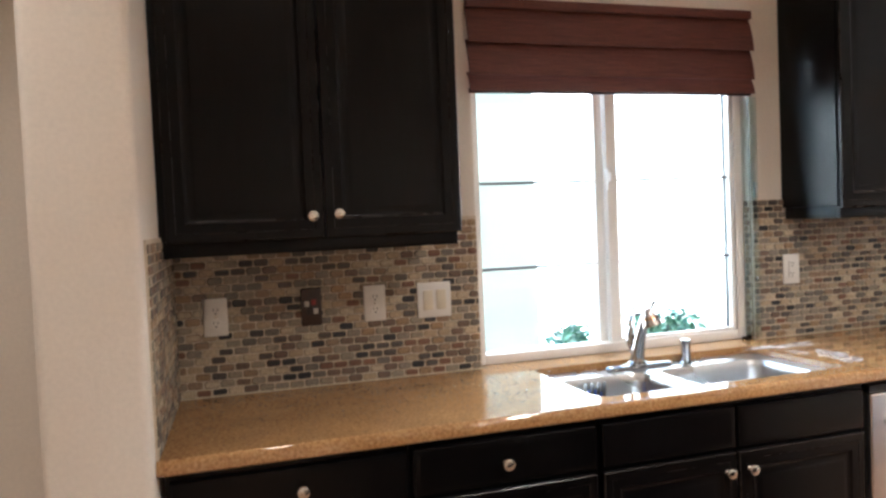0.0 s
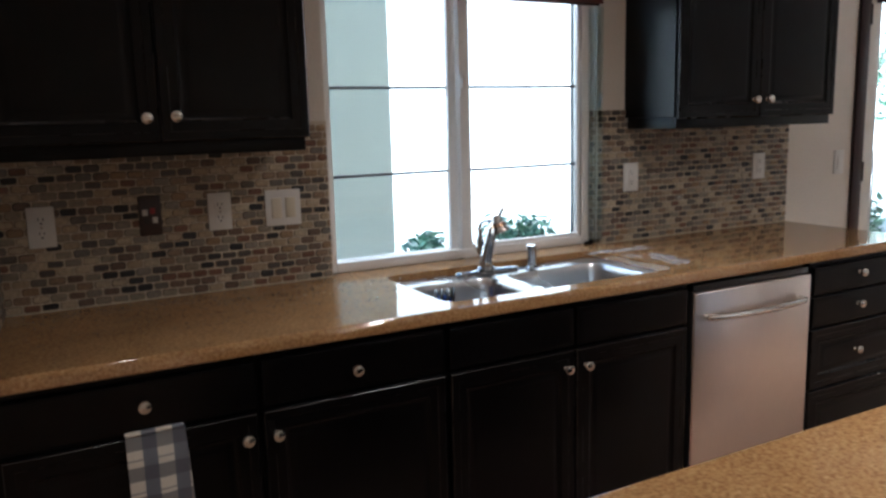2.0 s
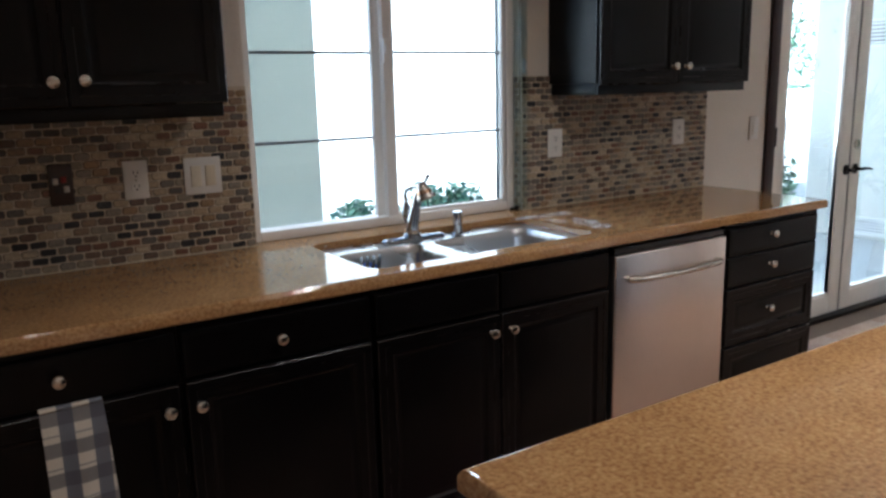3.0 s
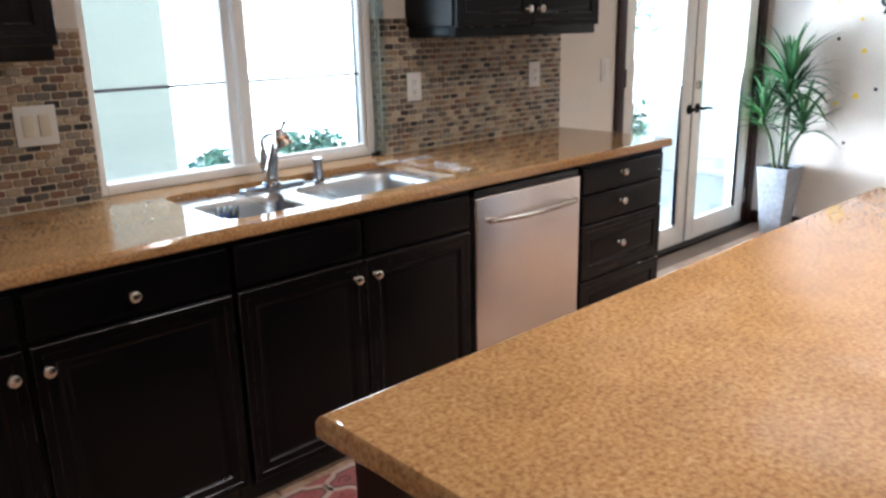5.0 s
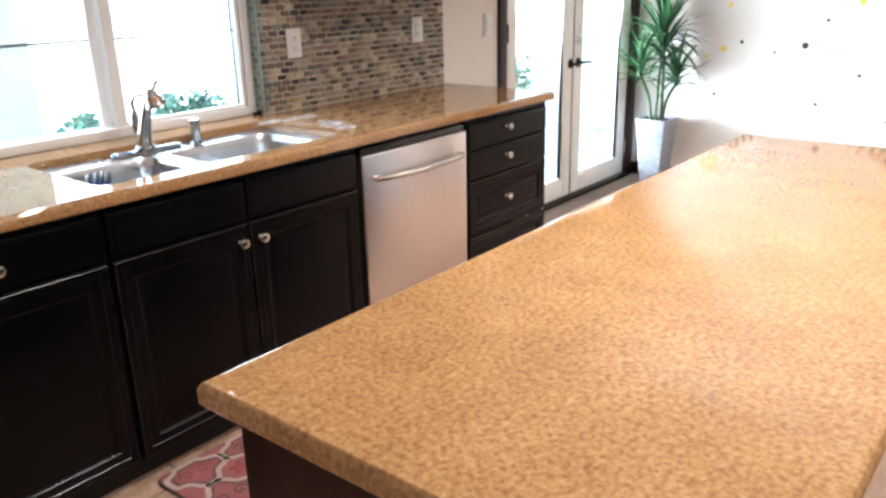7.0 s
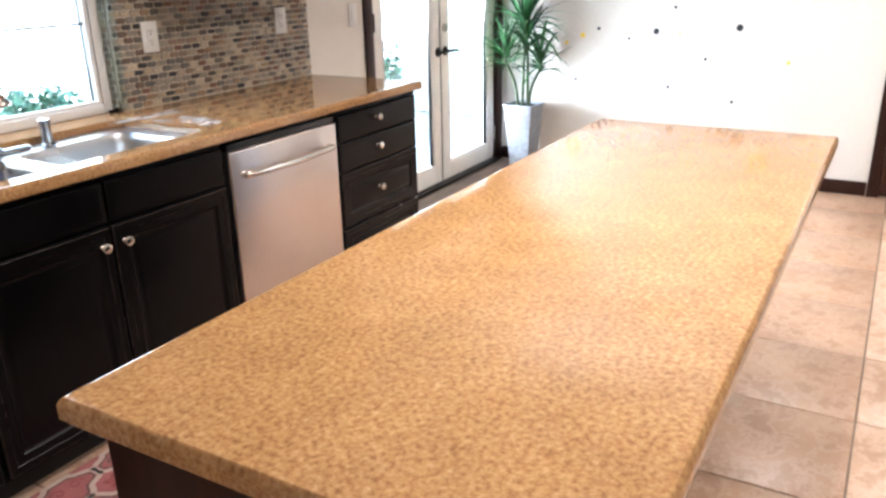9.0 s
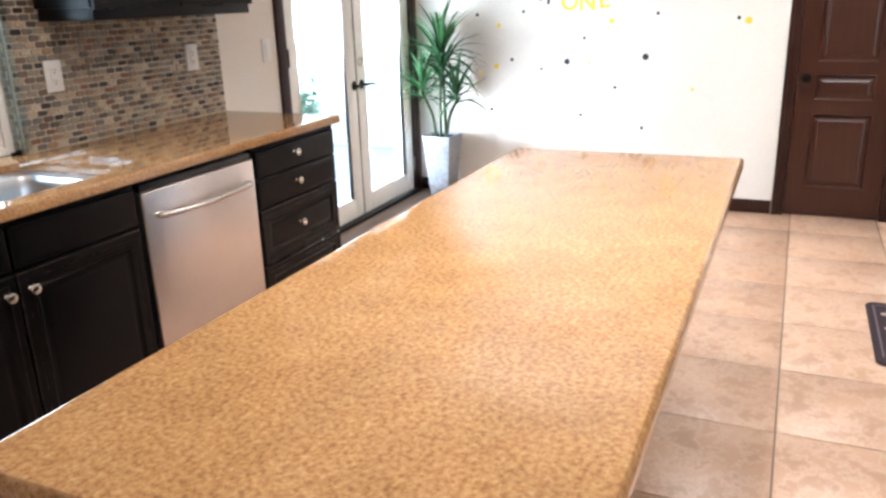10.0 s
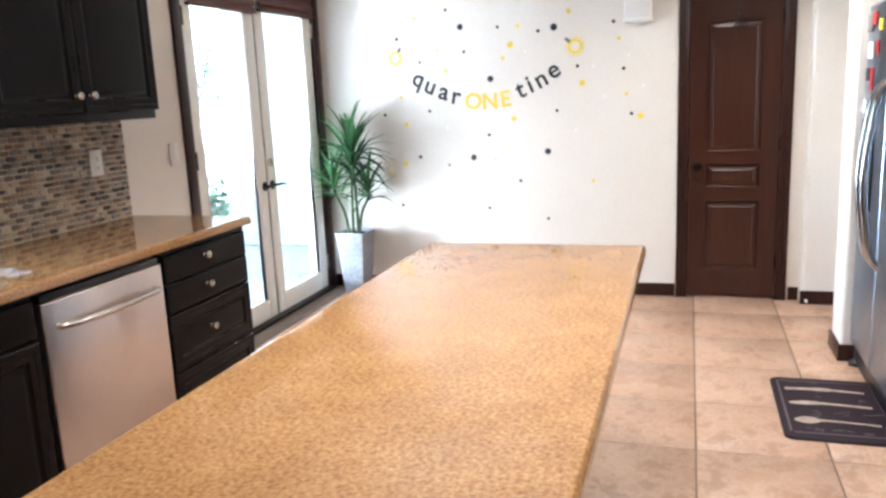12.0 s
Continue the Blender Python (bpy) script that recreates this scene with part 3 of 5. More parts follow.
part("weather_strip", box(MID - 0.0095, MID + 0.0095, 0.019, 0.05, 0.026, DZ1 - 0.03), DARKBOX, fd, "black rubber strip between the leaves", smooth=0)


def lever(leaf, x, way):
    y = 0.010
    rose = lathe([(0.0, 0.0), (0.030, 0.0), (0.030, 0.006), (0.024, 0.010), (0.010, 0.012), (0.010, 0.045), (0.0, 0.045)],
                 Matrix.Translation((x, y, 0.89)) @ Vector((0, -1, 0)).to_track_quat("Z", "Y").to_matrix().to_4x4(), 20)
    tube(curve_points([(x, y - 0.044, 0.89), (x + way * 0.03, y - 0.050, 0.892), (x + way * 0.075, y - 0.048, 0.888), (x + way * 0.115, y - 0.044, 0.880)], 12),
         [0.010, 0.010, 0.009, 0.009, 0.008, 0.008, 0.008, 0.008, 0.007, 0.007, 0.006, 0.006, 0.005], 8, rose)
    part("lever_handle", rose, BRONZE, leaf, "dark bronze lever handle")


lever(left_leaf, MID - 0.045, -0.45)
lever(right_leaf, MID + 0.05, 1)
part("deadbolt", lathe([(0.0, 0.0), (0.028, 0.0), (0.027, 0.008), (0.018, 0.012), (0.0, 0.012)],
                       Matrix.Translation((MID + 0.05, 0.011, 1.035)) @ Vector((0, -1, 0)).to_track_quat("Z", "Y").to_matrix().to_4x4(), 20), NICKEL, right_leaf, "round deadbolt")
roman_shade("roman_shade", DX0 + 0.06, MID - 0.03, 0.010, 1.962, 2.10, [2.02], "brown woven reed shade on a french door leaf")
roman_shade("roman_shade", MID + 0.025, DX1 - 0.03, 0.010, 1.985, 2.10, [2.04], "brown woven reed shade on a french door leaf")
# strip of weather seal that hangs loose beside the glass
solo("loose_strip", tube(curve_points([(4.020, 0.006, 1.22), (4.028, 0.003, 1.05), (4.018, 0.004, 0.88), (4.032, 0.008, 0.72)], 18), 0.004, 6), VINYL,
     "loose pale strip of weather seal hanging on the door glass", "weather strip")

# ---- pantry door ----
pd = thing("door_2", (FARX, -2.87, 0), "dark brown stained interior door with three raised panels", "door", kind="structure")
TURN_E = Matrix(((0, 1, 0, 0), (-1, 0, 0, 0), (0, 0, 1, 0), (0, 0, 0, 1)))   # x of a front runs to -y, its face looks to -x


def east(y, z, proud=0.0):
    return Matrix.Translation((FARX + proud, y, z)) @ TURN_E


part("casing", boxes([(FARX - 0.018, FARX - 0.001, PY1 - 0.012, PY1 + 0.056, 0, PZ1 + 0.06, 0.004), (FARX - 0.018, FARX - 0.001, PY0 - 0.056, PY0 + 0.012, 0, PZ1 + 0.06, 0.004),
                      (FARX - 0.017, FARX - 0.001, PY0 + 0.012, PY1 - 0.012, PZ1 - 0.012, PZ1 + 0.06, 0.004),
                      (FARX - 0.026, FARX - 0.018, PY1 + 0.034, PY1 + 0.056, 0, PZ1 + 0.06, 0.003), (FARX - 0.026, FARX - 0.018, PY0 - 0.056, PY0 - 0.034, 0, PZ1 + 0.06, 0.003)]),
     TRIM, pd, "dark brown stained casing")
part("jamb", boxes([(FARX, FARX + T, PY1 - 0.012, PY1, 0, PZ1), (FARX, FARX + T, PY0, PY0 + 0.012, 0, PZ1)]), TRIM, pd, smooth=0)
LY0, LY1 = PY0 + 0.014, PY1 - 0.014
lw = LY1 - LY0
panes_z = [(0.187, 0.655), (0.738, 0.897), (0.972, 1.80)]
st = 0.105
rows = [(LY0, LY0 + st, 0.012, 2.036), (LY1 - st, LY1, 0.012, 2.036)]
zs = [0.012] + [z for pz in panes_z for z in pz] + [2.036]
for k in range(0, len(zs), 2):
    rows.append((LY0 + st, LY1 - st, zs[k], zs[k + 1]))
leaf2 = part("leaf", boxes([(FARX + 0.010, FARX + 0.046, a, b, c, d, 0.0) for a, b, c, d in rows]), DOORWOOD, pd, "dark stained leaf", smooth=0)
for z0, z1 in panes_z:
    part("raised_panel", panel(lw - 2 * st, z1 - z0, DOORPANEL, 0.02, east(LY1 - st, z0, 0.012)), DOORWOOD, leaf2, "raised wood panel")
m = Matrix.Translation((FARX + 0.010, LY1 - 0.055, 0.875)) @ Vector((-1, 0, 0)).to_track_quat("Z", "Y").to_matrix().to_4x4()
part("door_knob", lathe([(0, 0), (0.030, 0), (0.029, 0.006), (0.012, 0.010), (0.011, 0.030), (0.022, 0.036), (0.027, 0.048), (0.022, 0.058), (0, 0.062)], m, 20), BRONZE, leaf2,
     "dark bronze round knob")
for z in (0.25, 1.02, 1.80):
    part("hinge", lathe([(0.0, -0.045), (0.007, -0.045), (0.007, 0.045), (0.0, 0.045)], Matrix.Translation((FARX + 0.004, LY0 - 0.004, z)), 10), BRONZE, leaf2)
hook = thing("over_door_hook", (FARX, -2.888, 1.86), "black metal double hook hung over the door top", "hook")
part("strap", boxes([(FARX + 0.004, FARX + 0.009, -2.894, -2.882, 1.78, 2.04, 0.001)]), BLACK, hook)
for s in (-1, 1):
    part("prong", tube(curve_points([(FARX + 0.004, -2.888, 1.80), (FARX - 0.012, -2.888 + s * 0.018, 1.765), (FARX - 0.03, -2.888 + s * 0.034, 1.760), (FARX - 0.034, -2.888 + s * 0.040, 1.79)], 12), 0.004, 6), BLACK, hook)
part("crossbar", lathe([(0, 0), (0.016, 0), (0.016, 0.006), (0, 0.006)], Matrix.Translation((FARX - 0.002, -2.888, 1.845)) @ Vector((-1, 0, 0)).to_track_quat("Z", "Y").to_matrix().to_4x4(), 14), BLACK, hook)

stop = thing("door_stop", (5.485, -3.32, 0.05), "white spring door stop on the baseboard", "door stop")
part("spring", tube([(5.486, -3.32, 0.045), (5.42, -3.315, 0.042)], 0.006, 8), NICKEL, stop)
part("tip", lathe([(0, 0), (0.010, 0), (0.010, 0.014), (0, 0.016)], Matrix.Translation((5.42, -3.315, 0.042)) @ Vector((-1, 0.05, 0)).to_track_quat("Z", "Y").to_matrix().to_4x4(), 12), VINYL, stop)

chime = thing("door_chime", (FARX, -2.266, 1.82), "white plastic door chime box high on the wall", "door chime")
part("cover", box(FARX - 0.055, FARX - 0.001, -2.352, -2.182, 1.842, 2.10, 0.012, 3), VINYL, chime)
part("lip", box(FARX - 0.060, FARX - 0.001, -2.358, -2.176, 1.822, 1.846, 0.006, 2), VINYL, chime)

# ---- ceiling lights ----
for cx, cy, watts in CANS:
    can = thing("recessed_light", (cx, cy, CEILING), "round recessed ceiling light with a white ring, added out of view", "ceiling light", "recessed ceiling lights")
    part("trim_ring", lathe([(0.062, -0.001), (0.085, -0.001), (0.088, -0.006), (0.082, -0.010), (0.066, -0.008), (0.062, -0.001)], Matrix.Translation((cx, cy, CEILING)), 28), VINYL, can)
    part("lens", lathe([(0, -0.002), (0.061, -0.002), (0.061, -0.004), (0, -0.004)], Matrix.Translation((cx, cy, CEILING)), 24), LAMPGLOW, can, "glowing warm lens")
    ld = bpy.data.lights.new("can_lamp", "AREA")
    ld.shape, ld.size, ld.energy, ld.color, ld.spread = "DISK", 0.12, watts, (1.0, 0.88, 0.74), radians(130)
    lamp = new("can_lamp", ld)
    lamp.matrix_basis = Matrix.Translation((0, 0, -0.012))
    lamp.parent = can

gate = thing("gate_post", (-0.013, -0.725, 0), "black round-topped gate post with a bar, against the wall end", "gate")
part("post", lathe([(0, 0), (0.018, 0), (0.018, 0.722), (0.015, 0.735), (0.008, 0.743), (0, 0.745)], Matrix.Translation((-0.013, -0.7215, 0.0)), 20), BLACK, gate)
part("bar", box(-0.21, -0.03, -0.732, -0.712, 0.690, 0.715, 0.005), BLACK, gate, "black level bar")
part("bar", box(-0.21, -0.03, -0.732, -0.712, 0.060, 0.085, 0.005), BLACK, gate, "black level bar")

# ---- base cabinets ----
FRONT = -0.612         # front of the face frames; doors stand on it
BODY_TOP = 0.877


def cabinet(name, x0, x1, label):
    t = thing(name, ((x0 + x1) / 2, -0.3, 0), label, "kitchen cabinet", "base cabinets under the counter")
    part("body", boxes([(x0, x1, FRONT, -0.012, 0.10, BODY_TOP - 0.002)]), ESPRESSO, t, smooth=0)
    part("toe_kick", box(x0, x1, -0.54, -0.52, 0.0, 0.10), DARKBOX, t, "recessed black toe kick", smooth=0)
    return t


def front(t, name, x0, x1, z0, z1, rings, knob_at=None, label=""):
    d = part(name, panel(x1 - x0, z1 - z0, rings, 0.018, Matrix.Translation((x0, FRONT - 0.0195, z0)), SHAKER_WORN_LIT if rings is SHAKER else ()), ESPRESSO, t, label, worn_lit=RUBBED_LIT)
    if knob_at:
        knob(d, knob_at[0], FRONT - 0.019, knob_at[1])
    return d


DRZ0, DRZ1, DOZ1 = 0.731, 0.852, 0.717
a = cabinet("base_cabinet", 0.018, 0.606, "black-brown base cabinet with one drawer and one door")
front(a, "drawer", 0.030, 0.598, DRZ0, DRZ1, SLAB, (0.332, 0.795))
front(a, "door", 0.030, 0.598, 0.112, DOZ1, SHAKER, (0.568, 0.658))
b_ = cabinet("base_cabinet", 0.608, 1.148, "black-brown base cabinet with one drawer and one door")
front(b_, "drawer", 0.616, 1.140, DRZ0, DRZ1, SLAB, (0.868, 0.788))
front(b_, "door", 0.616, 1.140, 0.112, DOZ1, SHAKER, (0.645, 0.656))
c_ = thing("sink_cabinet", (1.62, -0.3, 0), "black-brown sink base cabinet with two doors and blank panels above", "kitchen cabinet", "base cabinets under the counter")
part("body", boxes([(1.150, 2.090, FRONT, FRONT + 0.02, 0.10, BODY_TOP - 0.002), (1.150, 1.168, FRONT + 0.02, -0.012, 0.10, BODY_TOP - 0.002),
                    (2.072, 2.090, FRONT + 0.02, -0.012, 0.10, BODY_TOP - 0.002), (1.168, 2.072, FRONT + 0.02, -0.012, 0.10, 0.118)]), ESPRESSO, c_, smooth=0)
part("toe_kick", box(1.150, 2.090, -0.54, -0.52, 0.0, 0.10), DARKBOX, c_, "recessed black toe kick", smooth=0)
front(c_, "blank_panel", 1.160, 1.600, DRZ0, DRZ1, SLAB)
front(c_, "blank_panel", 1.612, 2.082, DRZ0, DRZ1, SLAB)
front(c_, "door", 1.160, 1.602, 0.112, DOZ1, SHAKER, (1.566, 0.664))
front(c_, "door", 1.610, 2.082, 0.112, DOZ1, SHAKER, (1.644, 0.664))
d_ = cabinet("drawer_cabinet", 2.726, 3.336, "black-brown base cabinet with four drawers")
for z0, z1, kz, rings in ((0.740, 0.850, 0.806, SLAB), (0.612, 0.732, 0.680, SLAB), (0.366, 0.603, 0.492, SHAKER), (0.112, 0.357, None, SHAKER)):
    front(d_, "drawer", 2.734, 3.330, z0, z1, rings, (3.004, kz) if kz else None)
for px in (3.17, 3.31):
    part("paint_chip", box(px - 0.006, px + 0.006, FRONT - 0.021, FRONT - 0.0185, 0.3565, 0.3605), VINYL, d_, "chipped white paint")
part("end_panel", box(3.336, 3.342, FRONT - 0.004, -0.002, 0.0, BODY_TOP - 0.002), ESPRESSO, d_, "plain black-brown end panel", smooth=0)

# ---- dishwasher ----
dw = thing("dishwasher", (2.405, -0.3, 0), "stainless steel dishwasher with a curved bar handle", "dishwasher")
part("tub", box(2.094, 2.722, -0.585, -0.02, 0.06, BODY_TOP - 0.003), BLACK, dw, "black recess round the door", smooth=0)
part("kick_plate", box(2.100, 2.716, -0.56, -0.54, 0.0, 0.11), BLACK, dw, "black kick plate", smooth=0)
dwd = part("door", box(2.106, 2.708, -0.636, -0.588, 0.115, 0.832, 0.006, 3), STEEL, dw, "brushed stainless door")
part("control_strip", box(2.110, 2.704, -0.626, -0.590, 0.8325, 0.858, 0.004), BLACK, dw, "black control strip")
hp = [(2.165, -0.636, 0.745), (2.170, -0.660, 0.745), (2.25, -0.674, 0.744), (2.405, -0.682, 0.743), (2.56, -0.674, 0.744), (2.642, -0.660, 0.745), (2.648, -0.636, 0.745)]
part("handle", tube(curve_points(hp, 36), 0.0122, 14), NICKEL, dwd, "curved satin bar handle")
# dark strip drawn in place of the shade under the dishwasher
part("toe_shadow", box(2.094, 2.722, -0.53, -0.52, 0.0, 0.06), DARKBOX, dw, smooth=0)

# ---- countertop with the sink cut-out ----
CX0, CX1, CYB, CYF, CZ = 0.002, 3.362, -0.0005, -0.652, 0.914
CUT = rounded(1.185, 2.085, -0.575, -0.112, 0.055, 6)


def counter_slab(x0, x1, yf, yb, z, thick, hole=None, r=0.014, back=0.0, left=0.0):
    """A slab with eased front and end edges, and a hole where one is given."""
    bm = bmesh.new()
    prof = [(1.0, 0.0), (0.62, 0.0008), (0.30, 0.0042), (0.08, 0.0095), (0.0, r), (0.0, thick - 0.004), (0.25, thick)]
    rings = []
    for i, d in prof:
        k = i * r
        rings.append([bm.verts.new(p) for p in ((x0 + k * left, yf + k, z - d), (x1 - k, yf + k, z - d), (x1 - k, yb - k * back, z - d), (x0 + k * left, yb - k * back, z - d))])
    for p, q in zip(rings, rings[1:]):
        for k in range(4):
            bm.faces.new((p[k], p[(k + 1) % 4], q[(k + 1) % 4], q[k]))
    if hole:
        top = [bm.verts.new((x, y, z)) for x, y in hole]
        mid = [bm.verts.new((x, y, z - 0.004)) for x, y in hole]
        low = [bm.verts.new((x, y, z - thick)) for x, y in hole]
        for p, q in ((top, mid), (mid, low)):
            for k in range(len(p)):
                bm.faces.new((p[k], p[(k + 1) % len(p)], q[(k + 1) % len(q)], q[k]))
        fill_between(bm, [rings[0], top])
        fill_between(bm, [rings[-1], low])
    else:
        bm.faces.new(rings[0])
        bm.faces.new(rings[-1])
    return bm


ct = thing("countertop", (1.7, -0.3, 0.914), "tan speckled solid-surface countertop with a sink cut-out", "countertop")
part("slab", counter_slab(CX0, CX1, CYF, CYB, CZ, 0.037, CUT, 0.012), COUNTER, ct, smooth=30)
part("window_ledge", box(WX0 + 0.001, WX1 - 0.001, CYB, 0.112, CZ - 0.037, CZ), COUNTER, ct, smooth=0)

# ---- sink ----
sk = thing("kitchen_sink", (1.61, -0.34, 0.89), "stainless double-bowl undermount sink with a faucet deck", "sink")
SZ = 0.890
bm = bmesh.new()
outer = [bm.verts.new((x, y, SZ)) for x, y in rounded(1.188, 2.082, -0.572, -0.115, 0.053, 6)]
skirt = [bm.verts.new((x, y, SZ - 0.014)) for x, y in rounded(1.188, 2.082, -0.572, -0.115, 0.053, 6)]
for k in range(len(outer)):
    bm.faces.new((outer[k], outer[(k + 1) % len(outer)], skirt[(k + 1) % len(outer)], skirt[k]))
holes = []
BOWLS = [(1.212, 1.552, -0.552, -0.222), (1.592, 2.022, -0.552, -0.222)]
for x0, x1, y0, y1 in BOWLS:
    rings = []
    for i, z, r in ((0.0, SZ, 0.06), (0.004, SZ - 0.006, 0.058), (0.008, SZ - 0.03, 0.055), (0.014, SZ - 0.13, 0.055), (0.024, SZ - 0.160, 0.052), (0.05, SZ - 0.176, 0.045)):
        rings.append([bm.verts.new((x, y, z)) for x, y in rounded(x0 + i, x1 - i, y0 + i, y1 - i, r, 6)])
    for p, q in zip(rings, rings[1:]):
        for k in range(len(p)):
            bm.faces.new((p[k], p[(k + 1) % len(p)], q[(k + 1) % len(q)], q[k]))
    bm.faces.new(rings[-1])
    holes.append(rings[0])
fill_between(bm, [outer] + holes)
part("basin", bm, SINKSTEEL, sk, "brushed stainless bowls and deck", smooth=40)
for x0, x1, y0, y1 in BOWLS:
    cx, cy = (x0 + x1) / 2, (y0 + y1) / 2
    part("drain", lathe([(0.0, 0.001), (0.018, 0.001), (0.020, 0.003), (0.040, 0.004), (0.045, 0.002), (0.045, 0.0), (0, 0)], Matrix.Translation((cx, cy, SZ - 0.176)), 24), CHROME, sk, "round drain strainer")

# ---- faucet ----
fx, fy, fz = 1.578, -0.152, SZ + 0.0005
fa = thing("faucet", (fx, fy, fz), "brushed nickel pull-out kitchen faucet with a curled lever", "faucet")
loops = []
for i, z in ((0.0, 0.0), (0.0, 0.006), (0.003, 0.010), (0.010, 0.013), (0.020, 0.014)):
    loops.append([(x, y, fz + z) for x, y in rounded(fx - 0.128 + i, fx + 0.128 - i, fy - 0.030 + i, fy + 0.030 - i, 0.0285 - i, 8)])
part("deck_plate", loft(loops), CHROME, fa, "long oval deck plate")
spout = curve_points([(fx - 0.004, fy, fz + 0.012), (fx - 0.004, fy - 0.002, fz + 0.05), (fx + 0.001, fy - 0.014, fz + 0.11), (fx + 0.006, fy - 0.034, fz + 0.165), (fx + 0.009, fy - 0.050, fz + 0.188)], 24)
rad = [0.027 - 0.009 * min(1, k / (len(spout) * 0.55)) for k in range(len(spout))]
part("body", tube(spout, rad, 18), CHROME, fa, "leaning tapered body")
part("base_ring", lathe([(0, 0), (0.034, 0), (0.034, 0.008), (0.029, 0.014), (0, 0.014)], Matrix.Translation((fx - 0.004, fy, fz + 0.010)), 24), CHROME, fa)
hm = Matrix.Translation((fx + 0.010, fy - 0.058, fz + 0.188)) @ Vector((0.22, -0.22, -0.95)).normalized().to_track_quat("Z", "Y").to_matrix().to_4x4()
head = part("spray_head", lathe([(0.0, -0.026), (0.010, -0.024), (0.016, -0.016), (0.021, -0.004), (0.026, 0.008), (0.029, 0.020), (0.035, 0.030), (0.035, 0.037), (0.022, 0.039), (0.0, 0.039)], hm, 22), BELL, fa, "bell-shaped warm nickel spray head")
# raised band stands in for the copper reflection on the head
part("nozzle_ring", lathe([(0.0232, 0.004), (0.0256, 0.004), (0.0292, 0.016), (0.0262, 0.016), (0.0232, 0.004)], hm, 22), COPPER_GLINT, head, "band that paints a copper reflection")
barrel = curve_points([(fx - 0.014, fy + 0.012, fz + 0.060), (fx - 0.015, fy + 0.020, fz + 0.090), (fx - 0.013, fy + 0.024, fz + 0.120), (fx - 0.012, fy + 0.024, fz + 0.145)], 18)
part("lever_barrel", tube(barrel, [0.007 + 0.010 * math.sin(math.pi * min(1.0, (k + 2) / len(barrel))) for k in range(len(barrel))], 14), CHROME, fa, "side lever barrel")
lp = curve_points([(fx - 0.012, fy + 0.024, fz + 0.140), (fx - 0.016, fy + 0.022, fz + 0.164), (fx - 0.006, fy + 0.012, fz + 0.184), (fx + 0.020, fy - 0.014, fz + 0.190), (fx + 0.034, fy - 0.034, fz + 0.208), (fx + 0.038, fy - 0.042, fz + 0.226), (fx + 0.046, fy - 0.046, fz + 0.232)], 36)
part("lever", tube(lp, [0.0085 - 0.0035 * math.sin(math.pi * k / (len(lp) - 1)) for k in range(len(lp))], 10), CHROME, fa, "thin curled lever")

sd = thing("soap_dispenser", (1.762, -0.165, SZ), "short chrome soap dispenser on the sink deck", "soap dispenser")
part("body", lathe([(0, 0.0005), (0.024, 0.0005), (0.024, 0.004), (0.019, 0.008), (0.017, 0.05), (0.017, 0.072), (0.0, 0.072)], Matrix.Translation((1.762, -0.165, SZ)), 22), CHROME, sd)
part("cap", lathe([(0, 0.0722), (0.0182, 0.0722), (0.0190, 0.075), (0.0190, 0.082), (0.0172, 0.0845), (0, 0.085)], Matrix.Translation((1.762, -0.165, SZ)), 22), CHROME, sd, "flat round top")

# dish scrubber in the near bowl
sc = thing("dish_scrubber", (1.285, -0.35, SZ - 0.176), "wire dish caddy with a blue sponge standing in the sink bowl", "dish caddy")
for k in range(4):
    cx, lean = 1.280 + 0.020 * k, 0.35 + 0.12 * k
    hoop = [(cx + 0.060 * math.cos(u) * 0.55 + 0.020 * math.sin(u) * lean, -0.305 + 0.062 * math.cos(u), SZ - 0.088 + 0.084 * math.sin(u)) for u in (2 * math.pi * s / 28 for s in range(29))]
    part("wire_hoop", tube(hoop, 0.006, 6), BLACK, sc, "dark bent wire")
part("base_ring", tube([(1.306 + 0.058 * math.cos(u), -0.305 + 0.060 * math.sin(u), SZ - 0.170) for u in (2 * math.pi * s / 28 for s in range(29))], 0.006, 6), BLACK, sc, "dark bent wire")
part("sponge", box(1.284, 1.336, -0.336, -0.280, SZ - 0.174, SZ - 0.022, 0.014, 3), BLUEBIT, sc, "blue sponge")


def film_patch(x, y, w, h, seed, turn):
    """An uneven flat patch of dried soap."""
    rng = random.Random(seed)
    bm = bmesh.new()
    n = 40
    ph = [rng.uniform(0, 6.28) for _ in range(4)]
    vs, lo = [], []
    for k in range(n):
        u = 2 * math.pi * k / n
        r = 1 + 0.22 * math.sin(2 * u + ph[0]) + 0.16 * math.sin(5 * u + ph[1]) + 0.10 * math.sin(9 * u + ph[2]) + 0.07 * math.sin(15 * u + ph[3])
        p = Vector((w * r * math.cos(u), h * r * math.sin(u), 0))
        p.rotate(Euler((0, 0, radians(turn))))
        vs.append(bm.verts.new((x + p.x, y + p.y, CZ + 0.0014)))
        lo.append(bm.verts.new((x + p.x * 1.03, y + p.y * 1.03, CZ + 0.0003)))
    for k in range(n):
        bm.faces.new((vs[k], vs[(k + 1) % n], lo[(k + 1) % n], lo[k]))
    bm.faces.new(vs)
    bm.faces.new(list(reversed(lo)))
    return bm


film = thing("soap_residue", (2.15, -0.35, CZ), "whitish dried soap residue on the counter beside the sink", "residue")
for x, y, w, h, sd_, tr in ((2.165, -0.180, 0.115, 0.034, 3, -6), (2.190, -0.420, 0.055, 0.100, 5, -24), (2.275, -0.160, 0.045, 0.014, 11, 10), (2.13, -0.30, 0.018, 0.05, 13, 10)):
    part("film_patch", film_patch(x, y, w, h, sd_, tr), SOAPFILM, film)
rng = random.Random(4)
crumbs = bmesh.new()
